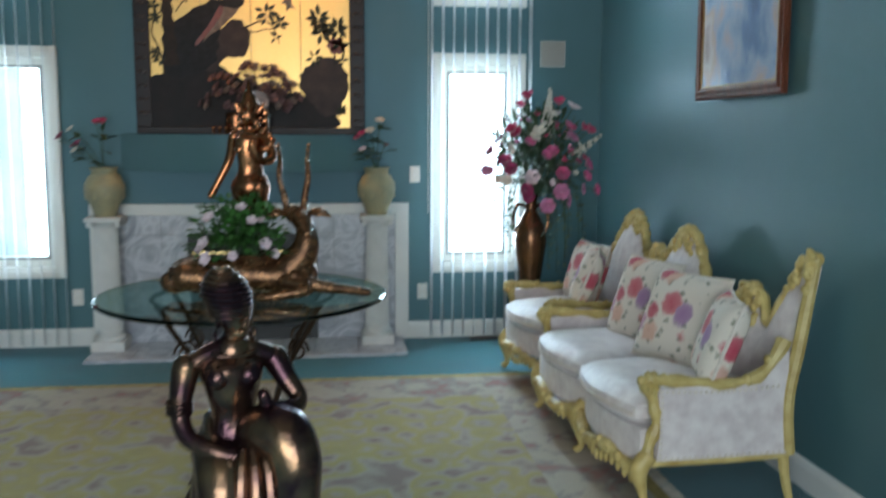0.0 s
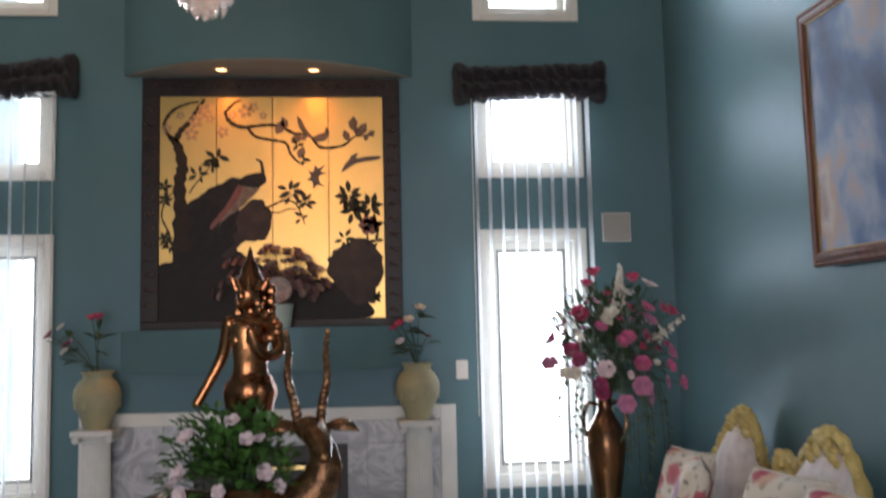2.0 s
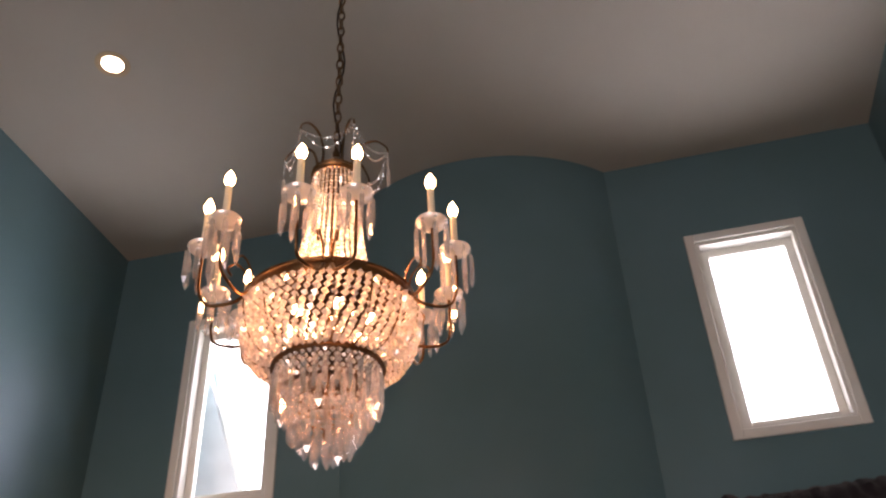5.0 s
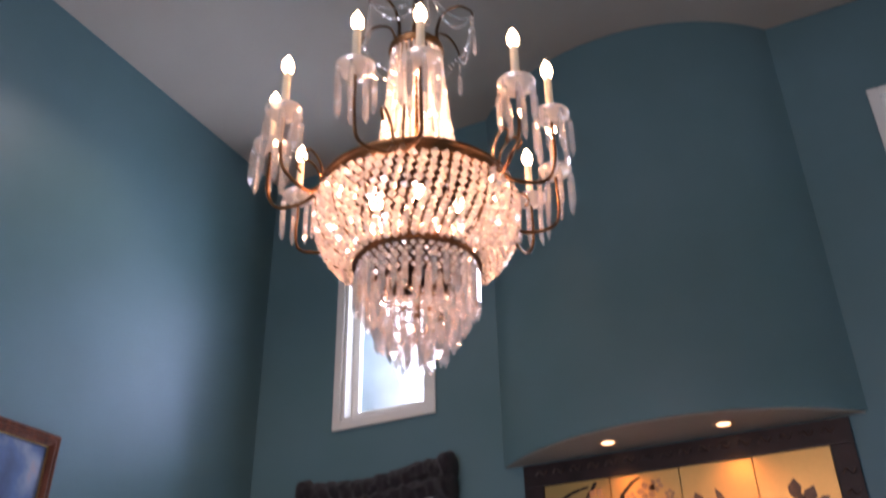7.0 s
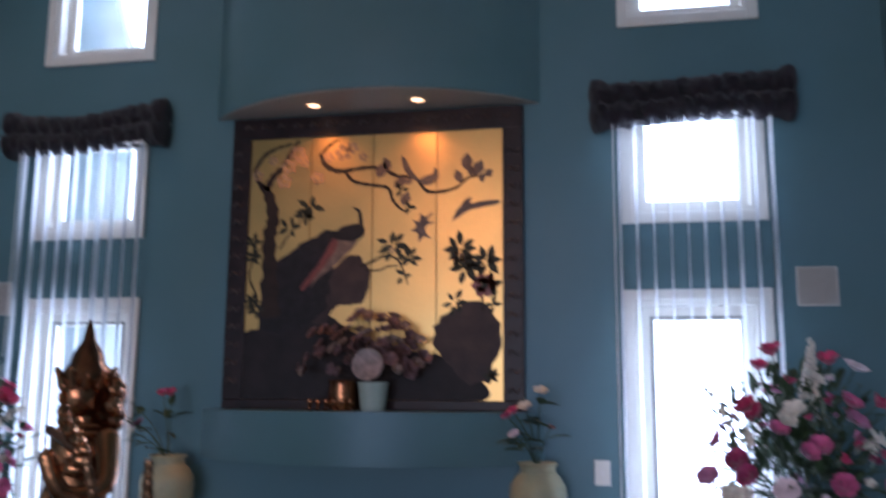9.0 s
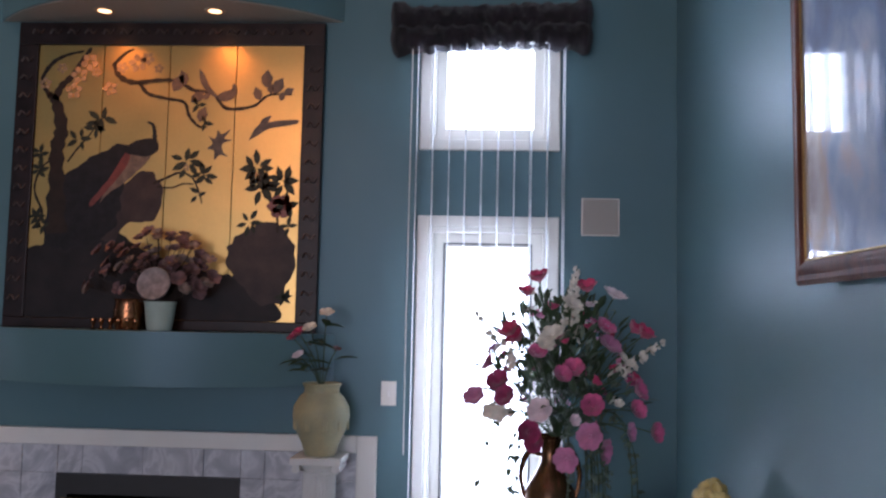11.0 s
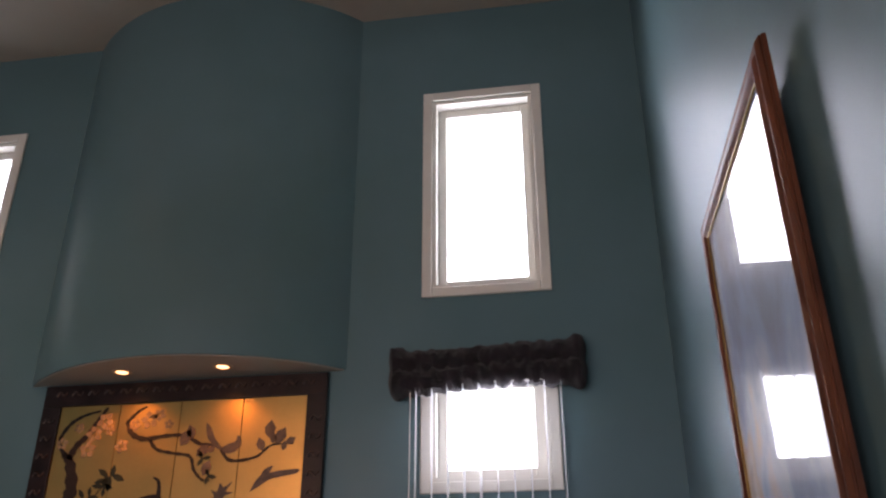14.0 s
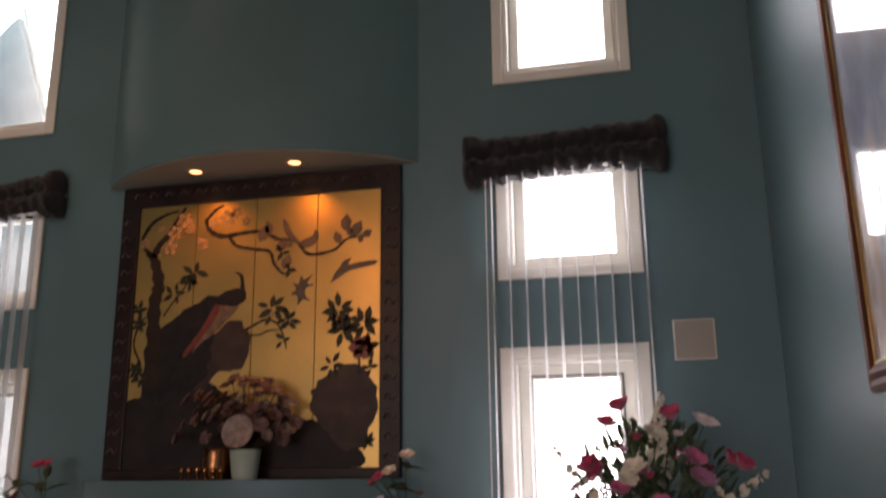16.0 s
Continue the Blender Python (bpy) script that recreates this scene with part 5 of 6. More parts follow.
# standing crowned figure behind the deer
bm = bmesh.new()
for s in (-1, 1):
    limb(bm, [(s * 0.030, 0, 0.035), (s * 0.033, 0.0, 0.22), (s * 0.038, -0.008, 0.30), (s * 0.042, 0, 0.46)], [0.020, 0.030, 0.028, 0.050], 18)
    limb(bm, [(s * 0.03, -0.05, 0.018), (s * 0.03, 0.02, 0.025)], [0.015, 0.02], 6)
limb(bm, [(0, 0, 0.46), (0.004, 0, 0.53), (0.008, -0.005, 0.61), (0.008, 0, 0.67), (0.008, 0, 0.695)], [0.078, 0.056, 0.062, 0.068, 0.035], 18, 16, 0.72)
for s in (-1, 1):
    blob(bm, (0.008 + s * 0.03, -0.043, 0.625), 0.023)
    blob(bm, (s * 0.035, 0.03, 0.455), (0.046, 0.045, 0.05))
limb(bm, [(-0.075, 0, 0.68), (-0.105, 0.01, 0.58), (-0.145, -0.01, 0.49), (-0.178, -0.03, 0.42)], [0.026, 0.021, 0.017, 0.018], 16)
limb(bm, [(0.085, 0, 0.68), (0.125, -0.03, 0.59), (0.10, -0.10, 0.58), (0.085, -0.13, 0.65)], [0.026, 0.021, 0.018, 0.018], 16)
limb(bm, [(0.02, -0.09, 0.70), (0.17, -0.12, 0.665)], [0.009, 0.011], 6, 8)
limb(bm, [(0.008, 0, 0.69), (0.008, -0.005, 0.73)], [0.026, 0.024], 6)
blob(bm, (0.008, -0.012, 0.772), (0.042, 0.047, 0.054), u=14, v=10)
blob(bm, (0.008, -0.060, 0.766), (0.008, 0.010, 0.014), u=8, v=6)
for k in range(26):  # tied-back hair and ear ornaments
    a = math.pi * (0.06 + 0.88 * k / 25)
    blob(bm, (0.008 + 0.062 * math.cos(a), 0.012 + 0.045 * math.sin(a), 0.75 + 0.035 * math.sin(k * 1.7)), (0.018, 0.018, 0.024), u=8, v=6)
for z, r in ((0.705, 0.050), (0.690, 0.060), (0.505, 0.066), (0.495, 0.070)):  # collar and girdle
    tube(bm, [(0.006 + r * math.cos(q * math.pi / 10), r * 0.75 * math.sin(q * math.pi / 10), z) for q in range(21)], 0.006, 6)
for k in range(7):
    u = k / 6
    blob(bm, (0.13 + 0.035 * math.sin(u * 5), -0.11, 0.63 + 0.11 * u), (0.026 * (1 - 0.5 * u), 0.014, 0.016), u=8, v=6)
lathe(bm, [(0.048, 0.0), (0.056, 0.012), (0.050, 0.03), (0.036, 0.045), (0.030, 0.07), (0.014, 0.095), (0.008, 0.125), (0.002, 0.14)], 18, (0.008, -0.006, 0.79))
for k in range(11):  # flared crown leaves and hair
    a = 2 * math.pi * k / 11
    limb(bm, [(0.008 + 0.045 * math.cos(a), -0.006 + 0.045 * math.sin(a), 0.79), (0.008 + 0.062 * math.cos(a), -0.006 + 0.060 * math.sin(a), 0.812 + 0.012 * (k % 2))], [0.012, 0.006], 6, 8)
bmesh.ops.scale(bm, vec=(0.92, 0.92, 0.92), verts=bm.verts[:])
lathe(bm, [(0.001, -0.002), (0.075, -0.002), (0.078, 0.010), (0.066, 0.020), (0.001, 0.022)], 28)
statue("standing_statue", (0.218, -2.82, TZ + 0.003), bm, COPPER, "polished copper standing figure with a pointed crown", -24)


def planter_flowers():
    p = thing("planter_flowers", (0.212, -2.965, TZ + 0.168), "leafy green planter with pale pink blossoms on a bronze deer", "plant")
    rng = random.Random(77)
    leaves, stems = bmesh.new(), bmesh.new()
    for k in range(560):
        a, e, r = rng.uniform(0, 2 * math.pi), rng.uniform(-0.15, 1.25), rng.uniform(0.03, 0.165)
        q = Vector((math.cos(a) * math.cos(e) * r * 1.25 - 0.025, math.sin(a) * math.cos(e) * r * 0.85, 0.03 + math.sin(e) * r * 1.25))
        add_leaf(leaves, q, (q.x + rng.uniform(-0.1, 0.1), q.y + rng.uniform(-0.1, 0.1), q.z + rng.uniform(-0.03, 0.1)), rng.uniform(0.034, 0.060), rng.uniform(0.024, 0.040), 0.3)
        if k % 8 == 0:
            tube(stems, [(q.x * 0.2, q.y * 0.2, -0.03), q], 0.002, 4)
    part("foliage", leaves, LEAFFRESH, p)
    tagged(part("stem_bunch", stems, LEAF, p), kind="stuff")
    for px, py, pz in ((-0.13, -0.09, 0.15), (-0.01, -0.10, 0.19), (0.03, -0.11, 0.14), (-0.15, -0.10, 0.055), (-0.14, -0.12, 0.0), (0.075, -0.10, 0.05), (0.05, -0.06, 0.14), (-0.04, -0.13, 0.01), (0.11, -0.08, 0.01), (-0.17, -0.05, 0.03), (0.0, 0.06, 0.14)):
        o = part("blossom", SMALLPINK, None, p)
        o.matrix_basis = facing((px, py, pz), (px, py - 0.12, pz + 0.08), rng.uniform(0.85, 1.15))


planter_flowers()


# ---- seating ----
def cushion(w, d, h, puff=0.25, nx=14, ny=14, welt=True):
    """A soft pad of size w x d x h with crowned faces, lying on z = 0."""
    bm = bmesh.new()

    def pt(i, j, top):
        u, v = -1 + 2 * i / nx, -1 + 2 * j / ny
        edge = (1 - abs(u) ** 4) * (1 - abs(v) ** 4)
        side = 0.06 if puff > 0.3 else 0.34
        z = h / 2 + (1 if top else -1) * h / 2 * (side + (1 - side + 0.6 * puff) * edge ** 0.5)
        pinch = 1 - 0.05 * (1 - abs(u)) * abs(v) ** 3 if puff > 0.3 else 1
        return bm.verts.new((u * w / 2 * (1 - 0.05 * (1 - abs(v)) * abs(u) ** 3 if puff > 0.3 else 1), v * d / 2 * pinch, z))

    top = [[pt(i, j, True) for j in range(ny + 1)] for i in range(nx + 1)]
    bot = [[pt(i, j, False) for j in range(ny + 1)] for i in range(nx + 1)]
    for i in range(nx):
        for j in range(ny):
            bm.faces.new((top[i][j], top[i + 1][j], top[i + 1][j + 1], top[i][j + 1]))
            bm.faces.new((bot[i][j], bot[i][j + 1], bot[i + 1][j + 1], bot[i + 1][j]))
    ring = [(i, 0) for i in range(nx)] + [(nx, j) for j in range(ny)] + [(i, ny) for i in range(nx, 0, -1)] + [(0, j) for j in range(ny, 0, -1)]
    for k in range(len(ring)):
        a, b = ring[k], ring[(k + 1) % len(ring)]
        bm.faces.new((top[a[0]][a[1]], bot[a[0]][a[1]], bot[b[0]][b[1]], top[b[0]][b[1]]))
    return bm


def carved(bm, pts, r, n, rng, beads=True):
    """A carved rail: a swelling limb with scrolls and leaves along it."""
    line = smooth_line(pts, n)
    tube(bm, line, [r * (1 + 0.18 * math.sin(i * 1.3)) for i in range(n)], 8)
    if beads:
        for i in range(1, n - 1, 2):
            blob(bm, line[i] + Vector((rng.uniform(-0.3, 0.3) * r - 0.4 * r, rng.uniform(-0.4, 0.4) * r, rng.uniform(-0.1, 0.6) * r)), (r * 0.7, r * rng.uniform(0.6, 1.1), r * rng.uniform(0.6, 1.0)), (rng.uniform(0, 90), 0, 0), 8, 6)


def settee(name, at, width, seats, crests, label, turn, seed):
    """Faces local -x. Its back stands at x = +0.30, its seat front at x = -0.30."""
    rng = random.Random(seed)
    s = thing(name, at, label, "sofa" if seats > 1 else "armchair", "", "", (0, 0, turn))
    s.matrix_basis = s.matrix_basis @ Matrix.Diagonal((1.09, 1, 1, 1))
    hw = width / 2

    def back_z(v):  # height of the back's outline across the width, v from -1 to 1
        return max([c[1] - c[3] * (abs(v - c[0]) / c[2]) ** 1.6 for c in crests] + [0.74])

    for j in range(seats):
        w = (width - 0.16) / seats
        pad = cushion(0.55, w - 0.008, 0.15, 0.2)
        for v in pad.verts:  # bowed front edge
            if v.co.x < 0:
                v.co.x += 0.065 * (1 - (2 * v.co.y / w) ** 2) * v.co.x / 0.275
        o = part("seat_cushion", pad, SATIN, s, "ivory damask seat cushion", True)
        o.matrix_basis = pose(-0.04, -hw + 0.08 + w * (j + 0.5), 0.335)
        bm = bmesh.new()
        tube(bm, [(-0.325, -hw + 0.09 + w * j, 0.40), (-0.393, -hw + 0.08 + w * (j + 0.5), 0.41), (-0.325, -hw + 0.07 + w * (j + 1), 0.40)], 0.005, 6, 14)
        part("welt", bm, CREAM, s)
    bm = bmesh.new()
    n = 30
    for i in range(n):  # bowed upholstered front
        y0, y1 = -hw + 0.05 + (width - 0.1) * i / n, -hw + 0.05 + (width - 0.1) * (i + 1) / n
        bulge = lambda y: -0.290 - 0.065 * abs(math.sin(math.pi * seats * (y + hw) / width)) ** 0.8
        prism(bm, [(bulge(y0), y0), (bulge(y1), y1), (0.26, y1), (0.26, y0)], "z", 0.215, 0.352)
    bmesh.ops.remove_doubles(bm, verts=bm.verts[:], dist=0.0008)
    part("seat_base", bm, SATIN, s, "ivory damask front")
    bm = bmesh.new()
    pts = []
    for i in range(25):
        v = i / 24
        pts.append((-0.312 - 0.058 * abs(math.sin(math.pi * seats * v)), -hw + 0.04 + (width - 0.08) * v, 0.195 - 0.022 * math.cos(v * 2 * math.pi * (2 * seats - 1))))
    carved(bm, pts, 0.026, 40, rng)
    for k in range(int(width / 0.045)):
        blob(bm, (-0.318 - 0.058 * abs(math.sin(math.pi * seats * (0.06 + 0.045 * k) / width)), -hw + 0.06 + 0.045 * k, 0.165 - 0.012 * math.cos(k)), (0.012, 0.017, 0.026), u=6, v=5)
    part("apron", bm, GOLDWOOD, s, "carved cream-gold apron", True)
    for x, y, front in ((-0.285, -hw + 0.035, 1), (-0.285, hw - 0.035, 1), (0.27, -hw + 0.05, 0), (0.27, hw - 0.05, 0)) + (((-0.30, 0.0, 1),) if seats > 1 else ()):
        bm = bmesh.new()
        if front:
            tube(bm, [(x + 0.01, y, 0.25), (x - 0.03, y, 0.19), (x - 0.015, y, 0.10), (x - 0.005, y, 0.04), (x - 0.035, y, 0.012)], [0.034, 0.036, 0.020, 0.015, 0.022], 10, 22)
            blob(bm, (x - 0.045, y, 0.175), (0.016, 0.022, 0.03), u=8, v=6)
        else:
            tube(bm, [(x, y, 0.25), (x + 0.015, y, 0.12), (x + 0.04, y, 0.008)], [0.024, 0.020, 0.016], 8, 12)
        part("leg", bm, GOLDWOOD, s, "carved cabriole leg" if front else "", True)
    for e in (-1, 1):  # arms
        y = e * (hw - 0.035)
        bm = bmesh.new()
        carved(bm, [(0.25, y, 0.70), (0.16, y, 0.56), (0.02, y, 0.525), (-0.16, y, 0.545), (-0.27, y, 0.555), (-0.305, y, 0.53)], 0.026, 26, rng, True)
        for k in range(14):
            q = k * 0.5
            blob(bm, (-0.29 + 0.028 * math.cos(q) * (1 - k / 18), y - 0.0, 0.525 + 0.032 * math.sin(q) * (1 - k / 18)), (0.013, 0.034, 0.013), u=8, v=6)
        part("arm_rail", bm, GOLDWOOD, s, "carved cream-gold arm rail", True)
        bm = bmesh.new()
        carved(bm, [(-0.285, y, 0.53), (-0.265, y, 0.46), (-0.25, y, 0.38), (-0.275, y, 0.30), (-0.29, y, 0.22)], 0.024, 18, rng, False)
        part("arm_post", bm, GOLDWOOD, s, "", True)
        bm = bmesh.new()
        prism(bm, [(-0.255, 0.225), (-0.245, 0.36), (-0.255, 0.52), (-0.10, 0.528), (0.04, 0.51), (0.17, 0.555), (0.255, 0.66), (0.27, 0.225)], "y", y - 0.022, y + 0.022)
        o = part("arm_panel", bm, SATIN, s, "ivory damask side panel")
        bm = bmesh.new()
        for k in range(22):
            for z in (0.232,):
                blob(bm, (-0.245 + k * 0.024, y + e * 0.024, z), 0.0075, u=6, v=4)
            blob(bm, (-0.245 + k * 0.022, y + e * 0.024, 0.512 - 0.01 * math.sin(k / 21 * math.pi)), 0.0075, u=6, v=4)
        for k in range(11):
            blob(bm, (-0.242, y + e * 0.024, 0.25 + k * 0.024), 0.0075, u=6, v=4)
        part("gimp_trim", bm, CREAM, s, "cream beaded gimp trim", True)
        bm = bmesh.new()
        tube(bm, [(-0.27, y, 0.212), (0.0, y, 0.208), (0.28, y, 0.212)], 0.016, 8, 10)
        part("side_rail", bm, GOLDWOOD, s, "", True)
    # back: padded panel in a carved frame
    bm = bmesh.new()
    m = 40
    lo, hi = [], []
    lean = lambda z: 0.235 + 0.16 * max(0.0, z - 0.35)
    for i in range(m + 1):
        v = -1 + 2 * i / m
        y = v * (hw - 0.035)
        zt = back_z(v) - 0.055
        lo.append([bm.verts.new((lean(z) + 0.045, y, z)) for z in (0.25, 0.5, zt)])
        puff = 0.045 * (1 - abs(math.sin(math.pi * seats * (v + 1) / 2 + math.pi / 2)) ** 6 * 0.5) * (1 - abs(v) ** 8)
        hi.append([bm.verts.new((lean(z) - puff * k, y, z)) for z, k in ((0.25, 0.4), (0.5, 1.0), (0.5 * (0.5 + zt), 1.0), (zt, 0.1))])
    for i in range(m):
        for row in (lo, hi):
            for k in range(len(row[0]) - 1):
                bm.faces.new((row[i][k], row[i][k + 1], row[i + 1][k + 1], row[i + 1][k]))
        bm.faces.new((lo[i][0], hi[i][0], hi[i + 1][0], lo[i + 1][0])), bm.faces.new((lo[i][-1], hi[i][-1], hi[i + 1][-1], lo[i + 1][-1]))
    for i in (0, m):
        bm.faces.new(lo[i] + hi[i][::-1])
    part("backrest", bm, SATIN, s, "ivory damask padded back", True)
    bm = bmesh.new()
    pts = [(lean(back_z(-1 + 2 * i / 40)) + 0.01, (-1 + 2 * i / 40) * (hw - 0.02), back_z(-1 + 2 * i / 40) - 0.02) for i in range(41)]
    carved(bm, pts, 0.026, 90, rng)
    for cv, cz, cw, cd in crests:
        for k in range(34):
            q = rng.uniform(-1, 1)
            z = cz - 0.025 - abs(q) ** 1.5 * 0.09 + rng.uniform(-0.05, 0.03)
            v = min(max(cv + q * 0.16 * 0.66 / hw, -1), 1)
            y = v * (hw - 0.02)
            blob(bm, (lean(z) - rng.uniform(0, 0.025), y, z), (0.016, rng.uniform(0.014, 0.032), rng.uniform(0.014, 0.032)), (rng.uniform(0, 180), 0, 0), 8, 6)
    part("back_frame", bm, GOLDWOOD, s, "carved cream-gold crest rail", True)
    for e in (-1, 1):
        bm = bmesh.new()
        y = e * (hw - 0.02)
        tube(bm, [(0.28, y, 0.22), (0.265, y, 0.45), (lean(0.7) + 0.01, y, 0.70), (lean(back_z(e)), y, back_z(e) - 0.02)], [0.024, 0.024, 0.026, 0.022], 8, 18)
        part("back_stile", bm, GOLDWOOD, s, "", True)
    return s


settee("loveseat", (2.06, -2.506, 0.0), 1.48, 2, [(0.54, 1.05, 0.40, 0.26), (-1.0, 1.05, 0.26, 0.24), (-0.42, 0.87, 0.2, 0.1), (1.0, 0.92, 0.3, 0.2)], "carved cream-gold loveseat upholstered in ivory damask", 3, 5)
settee("armchair", (2.06, -1.224, 0.0), 0.76, 1, [(-0.15, 1.06, 0.62, 0.25)], "carved cream-gold armchair upholstered in ivory damask", 8, 9)


def pillow(at, turn, size, label):
    p = thing("throw_pillow", at, label, "pillow", "floral pillows", "", turn)
    part("cover", cushion(size, size, 0.11, 0.55), FLORAL, p, "", True)
    bm = bmesh.new()
    h = size / 2
    pts = []
    for k in range(41):
        q = k / 40 * 4
        e, f = int(q) % 4, q - int(q)
        a, b = [(-h, -h), (h, -h), (h, h), (-h, h)][e], [(h, -h), (h, h), (-h, h), (-h, -h)][e]
        inw = 1 - 0.05 * math.sin(f * math.pi)
        pts.append(((a[0] + (b[0] - a[0]) * f) * inw, (a[1] + (b[1] - a[1]) * f) * inw, 0.055))
    tube(bm, pts, 0.009, 6)
    part("piping", bm, CREAM, p, "cream corded piping", True)


for y, x, tilt, tw, size in ((-2.166, 2.20, -70, 16, 0.44), (-2.626, 2.20, -66, 22, 0.44), (-3.076, 2.20, -70, -18, 0.38)):
    pillow((x, y, 0.655), (0, tilt, tw), size, "ivory floral tapestry pillow with cream piping on the loveseat")
pillow((2.20, -1.154, 0.65), (0, -72, 12), 0.37, "ivory floral tapestry pillow with cream piping on the armchair")
pillow((2.13, -1.424, 0.655), (0, -68, -20), 0.34, "ivory floral tapestry pillow with cream piping on the armchair")


# ---- chandelier ----
def chandelier(cx, cy):
    c = thing("chandelier", (cx, cy, 0), "large lit crystal chandelier with bronze rings and candle arms", "chandelier")
    c.matrix_basis = Matrix.Translation((cx, cy, 0.217)) @ Matrix.Scale(0.915, 4)
    top = (H - 0.217) / 0.915

    def ring(name, r, z0, z1, t, label=""):
        bm = bmesh.new()
        mid = (z0 + z1) / 2
        lathe(bm, [(r, z0), (r + t, z0 + 0.004), (r + t * 0.7, z0 + 0.010), (r + t * 1.3, mid), (r + t * 0.7, z1 - 0.010), (r + t, z1 - 0.004), (r, z1), (r - t, z1), (r - t, z0), (r, z0)], 64)
        part(name, bm, CHBRASS, c, label, True)

    ring("main_ring", 0.236, 2.866, 2.912, 0.008, "bronze band")
    ring("crown_ring", 0.068, 3.362, 3.394, 0.007, "bronze band")
    bm = bmesh.new()
    for k in range(int((top - 3.49) / 0.042)):
        z = 3.49 + 0.042 * k + 0.02
        pts = []
        for q in range(13):
            a = 2 * math.pi * q / 12
            u, w = 0.011 * math.cos(a), 0.026 * math.sin(a)
            pts.append((u, 0, z + w) if k % 2 else (0, u, z + w))
        tube(bm, pts, 0.0034, 5)
    part("chain", bm, CHBRASS, c, "bronze link chain")
    bm = bmesh.new()
    tube(bm, [(0.013 * math.sin(k * 0.9), 0.013 * math.cos(k * 0.7), 3.40 + (top - 3.42) * k / 40) for k in range(41)], 0.0035, 6)
    part("cord", bm, WIRE, c, "dark electric cord")
    bm = bmesh.new()
    lathe(bm, [(0.002, top - 0.055), (0.02, top - 0.05), (0.05, top - 0.02), (0.062, top - 0.006), (0.062, top - 0.0005), (0.002, top - 0.0005)], 28)
    part("canopy", bm, CHBRASS, c, "", True)
    bm = bmesh.new()
    lathe(bm, [(0.002, 2.50), (0.008, 2.51), (0.008, 3.40), (0.024, 3.415), (0.028, 3.435), (0.012, 3.455), (0.014, 3.475), (0.004, 3.50), (0.002, 3.50)], 14)
    part("stem", bm, CHBRASS, c, "", True)
    bm = bmesh.new()
    lathe(bm, [(0.010, 3.392), (0.070, 3.386), (0.060, 3.398), (0.030, 3.412), (0.010, 3.416)], 32)
    part("crown_cap", bm, CHBRASS, c, "bronze cap", True)
    for k in range(6):
        a = 2 * math.pi * k / 6 + 0.15
        d = Vector((math.cos(a), math.sin(a), 0))
        bm = bmesh.new()
        tube(bm, [d * r + Vector((0, 0, z)) for r, z in ((0.066, 3.385), (0.060, 3.44), (0.080, 3.50), (0.125, 3.515), (0.160, 3.485), (0.165, 3.462))], [0.0055, 0.005, 0.0045, 0.004, 0.0035, 0.0045], 6, 22)
        part("crown_hook", bm, CHBRASS, c, "curled bronze crown hook", True)

    sparkle = random.Random(3)

    def bead(bm, p, r):
        tilt = Matrix.Rotation(sparkle.uniform(0, 1.5), 3, "Z") @ Matrix.Rotation(sparkle.uniform(-0.5, 0.5), 3, "X")
        v = [bm.verts.new(Vector(p) + tilt @ Vector(q) * r) for q in ((1, 0, 0), (0, 1, 0), (-1, 0, 0), (0, -1, 0), (0, 0, 1.1), (0, 0, -1.1))]
        for i in range(4):
            bm.faces.new((v[i], v[(i + 1) % 4], v[4])), bm.faces.new((v[(i + 1) % 4], v[i], v[5]))

    def prism_drop(bm, p, r, length, spin=0.0):
        rows = []
        for z, k in ((0, 0.3), (-0.12, 1.0), (-0.82, 1.0), (-1.0, 0.15)):
            rows.append([bm.verts.new((p[0] + r * k * math.cos(2.094 * i + spin), p[1] + r * k * math.sin(2.094 * i + spin), p[2] + length * z)) for i in range(3)])
        for a, b in zip(rows, rows[1:]):
            for i in range(3):
                bm.faces.new((a[i], a[(i + 1) % 3], b[(i + 1) % 3], b[i]))

    bm = bmesh.new()
    for k in range(32):  # tent of bead strands, flaring to the ring
        a = 2 * math.pi * k / 32
        for i in range(34):
            u = i / 33
            r = 0.068 + 0.030 * u + 0.032 * u ** 3
            bead(bm, (r * math.cos(a), r * math.sin(a), 3.362 - 0.455 * u), 0.0060 if i % 2 else 0.0074)
    tagged(part("bead_tent", bm, CRYSTAL, c, "strands of small crystal beads"), kind="stuff")
    bm = bmesh.new()
    rows = 13
    for i in range(rows):  # basket of crystal octagons, evenly strung down the curve
        q = math.pi / 2 * i / (rows - 1)
        r, z = 0.137 + 0.110 * max(math.cos(q), 0.0) ** 0.7, 2.860 - 0.152 * math.sin(q)
        n = 62 - int(14 * i / (rows - 1))
        for k in range(n):
            a = 2 * math.pi * (k + sparkle.uniform(-0.06, 0.06)) / n
            bead(bm, (r * math.cos(a), r * math.sin(a), z + sparkle.uniform(-0.002, 0.002)), sparkle.uniform(0.0112, 0.0140))
    for i, r in enumerate((0.118, 0.096, 0.074, 0.052, 0.030)):  # floor of the basket
        n = int(2 * math.pi * r / 0.021)
        for k in range(n):
            a = 2 * math.pi * (k + 0.5 * (i % 2)) / n
            bead(bm, (r * math.cos(a), r * math.sin(a), 2.728 + 0.008 * i), 0.0118)
    for i in range(5):  # bead skirt under the lower ring
        for k in range(44):
            a = 2 * math.pi * (k + 0.5 * (i % 2)) / 44
            bead(bm, ((0.139 - 0.002 * i) * math.cos(a), (0.139 - 0.002 * i) * math.sin(a), 2.694 - 0.013 * i), sparkle.uniform(0.0070, 0.0088))
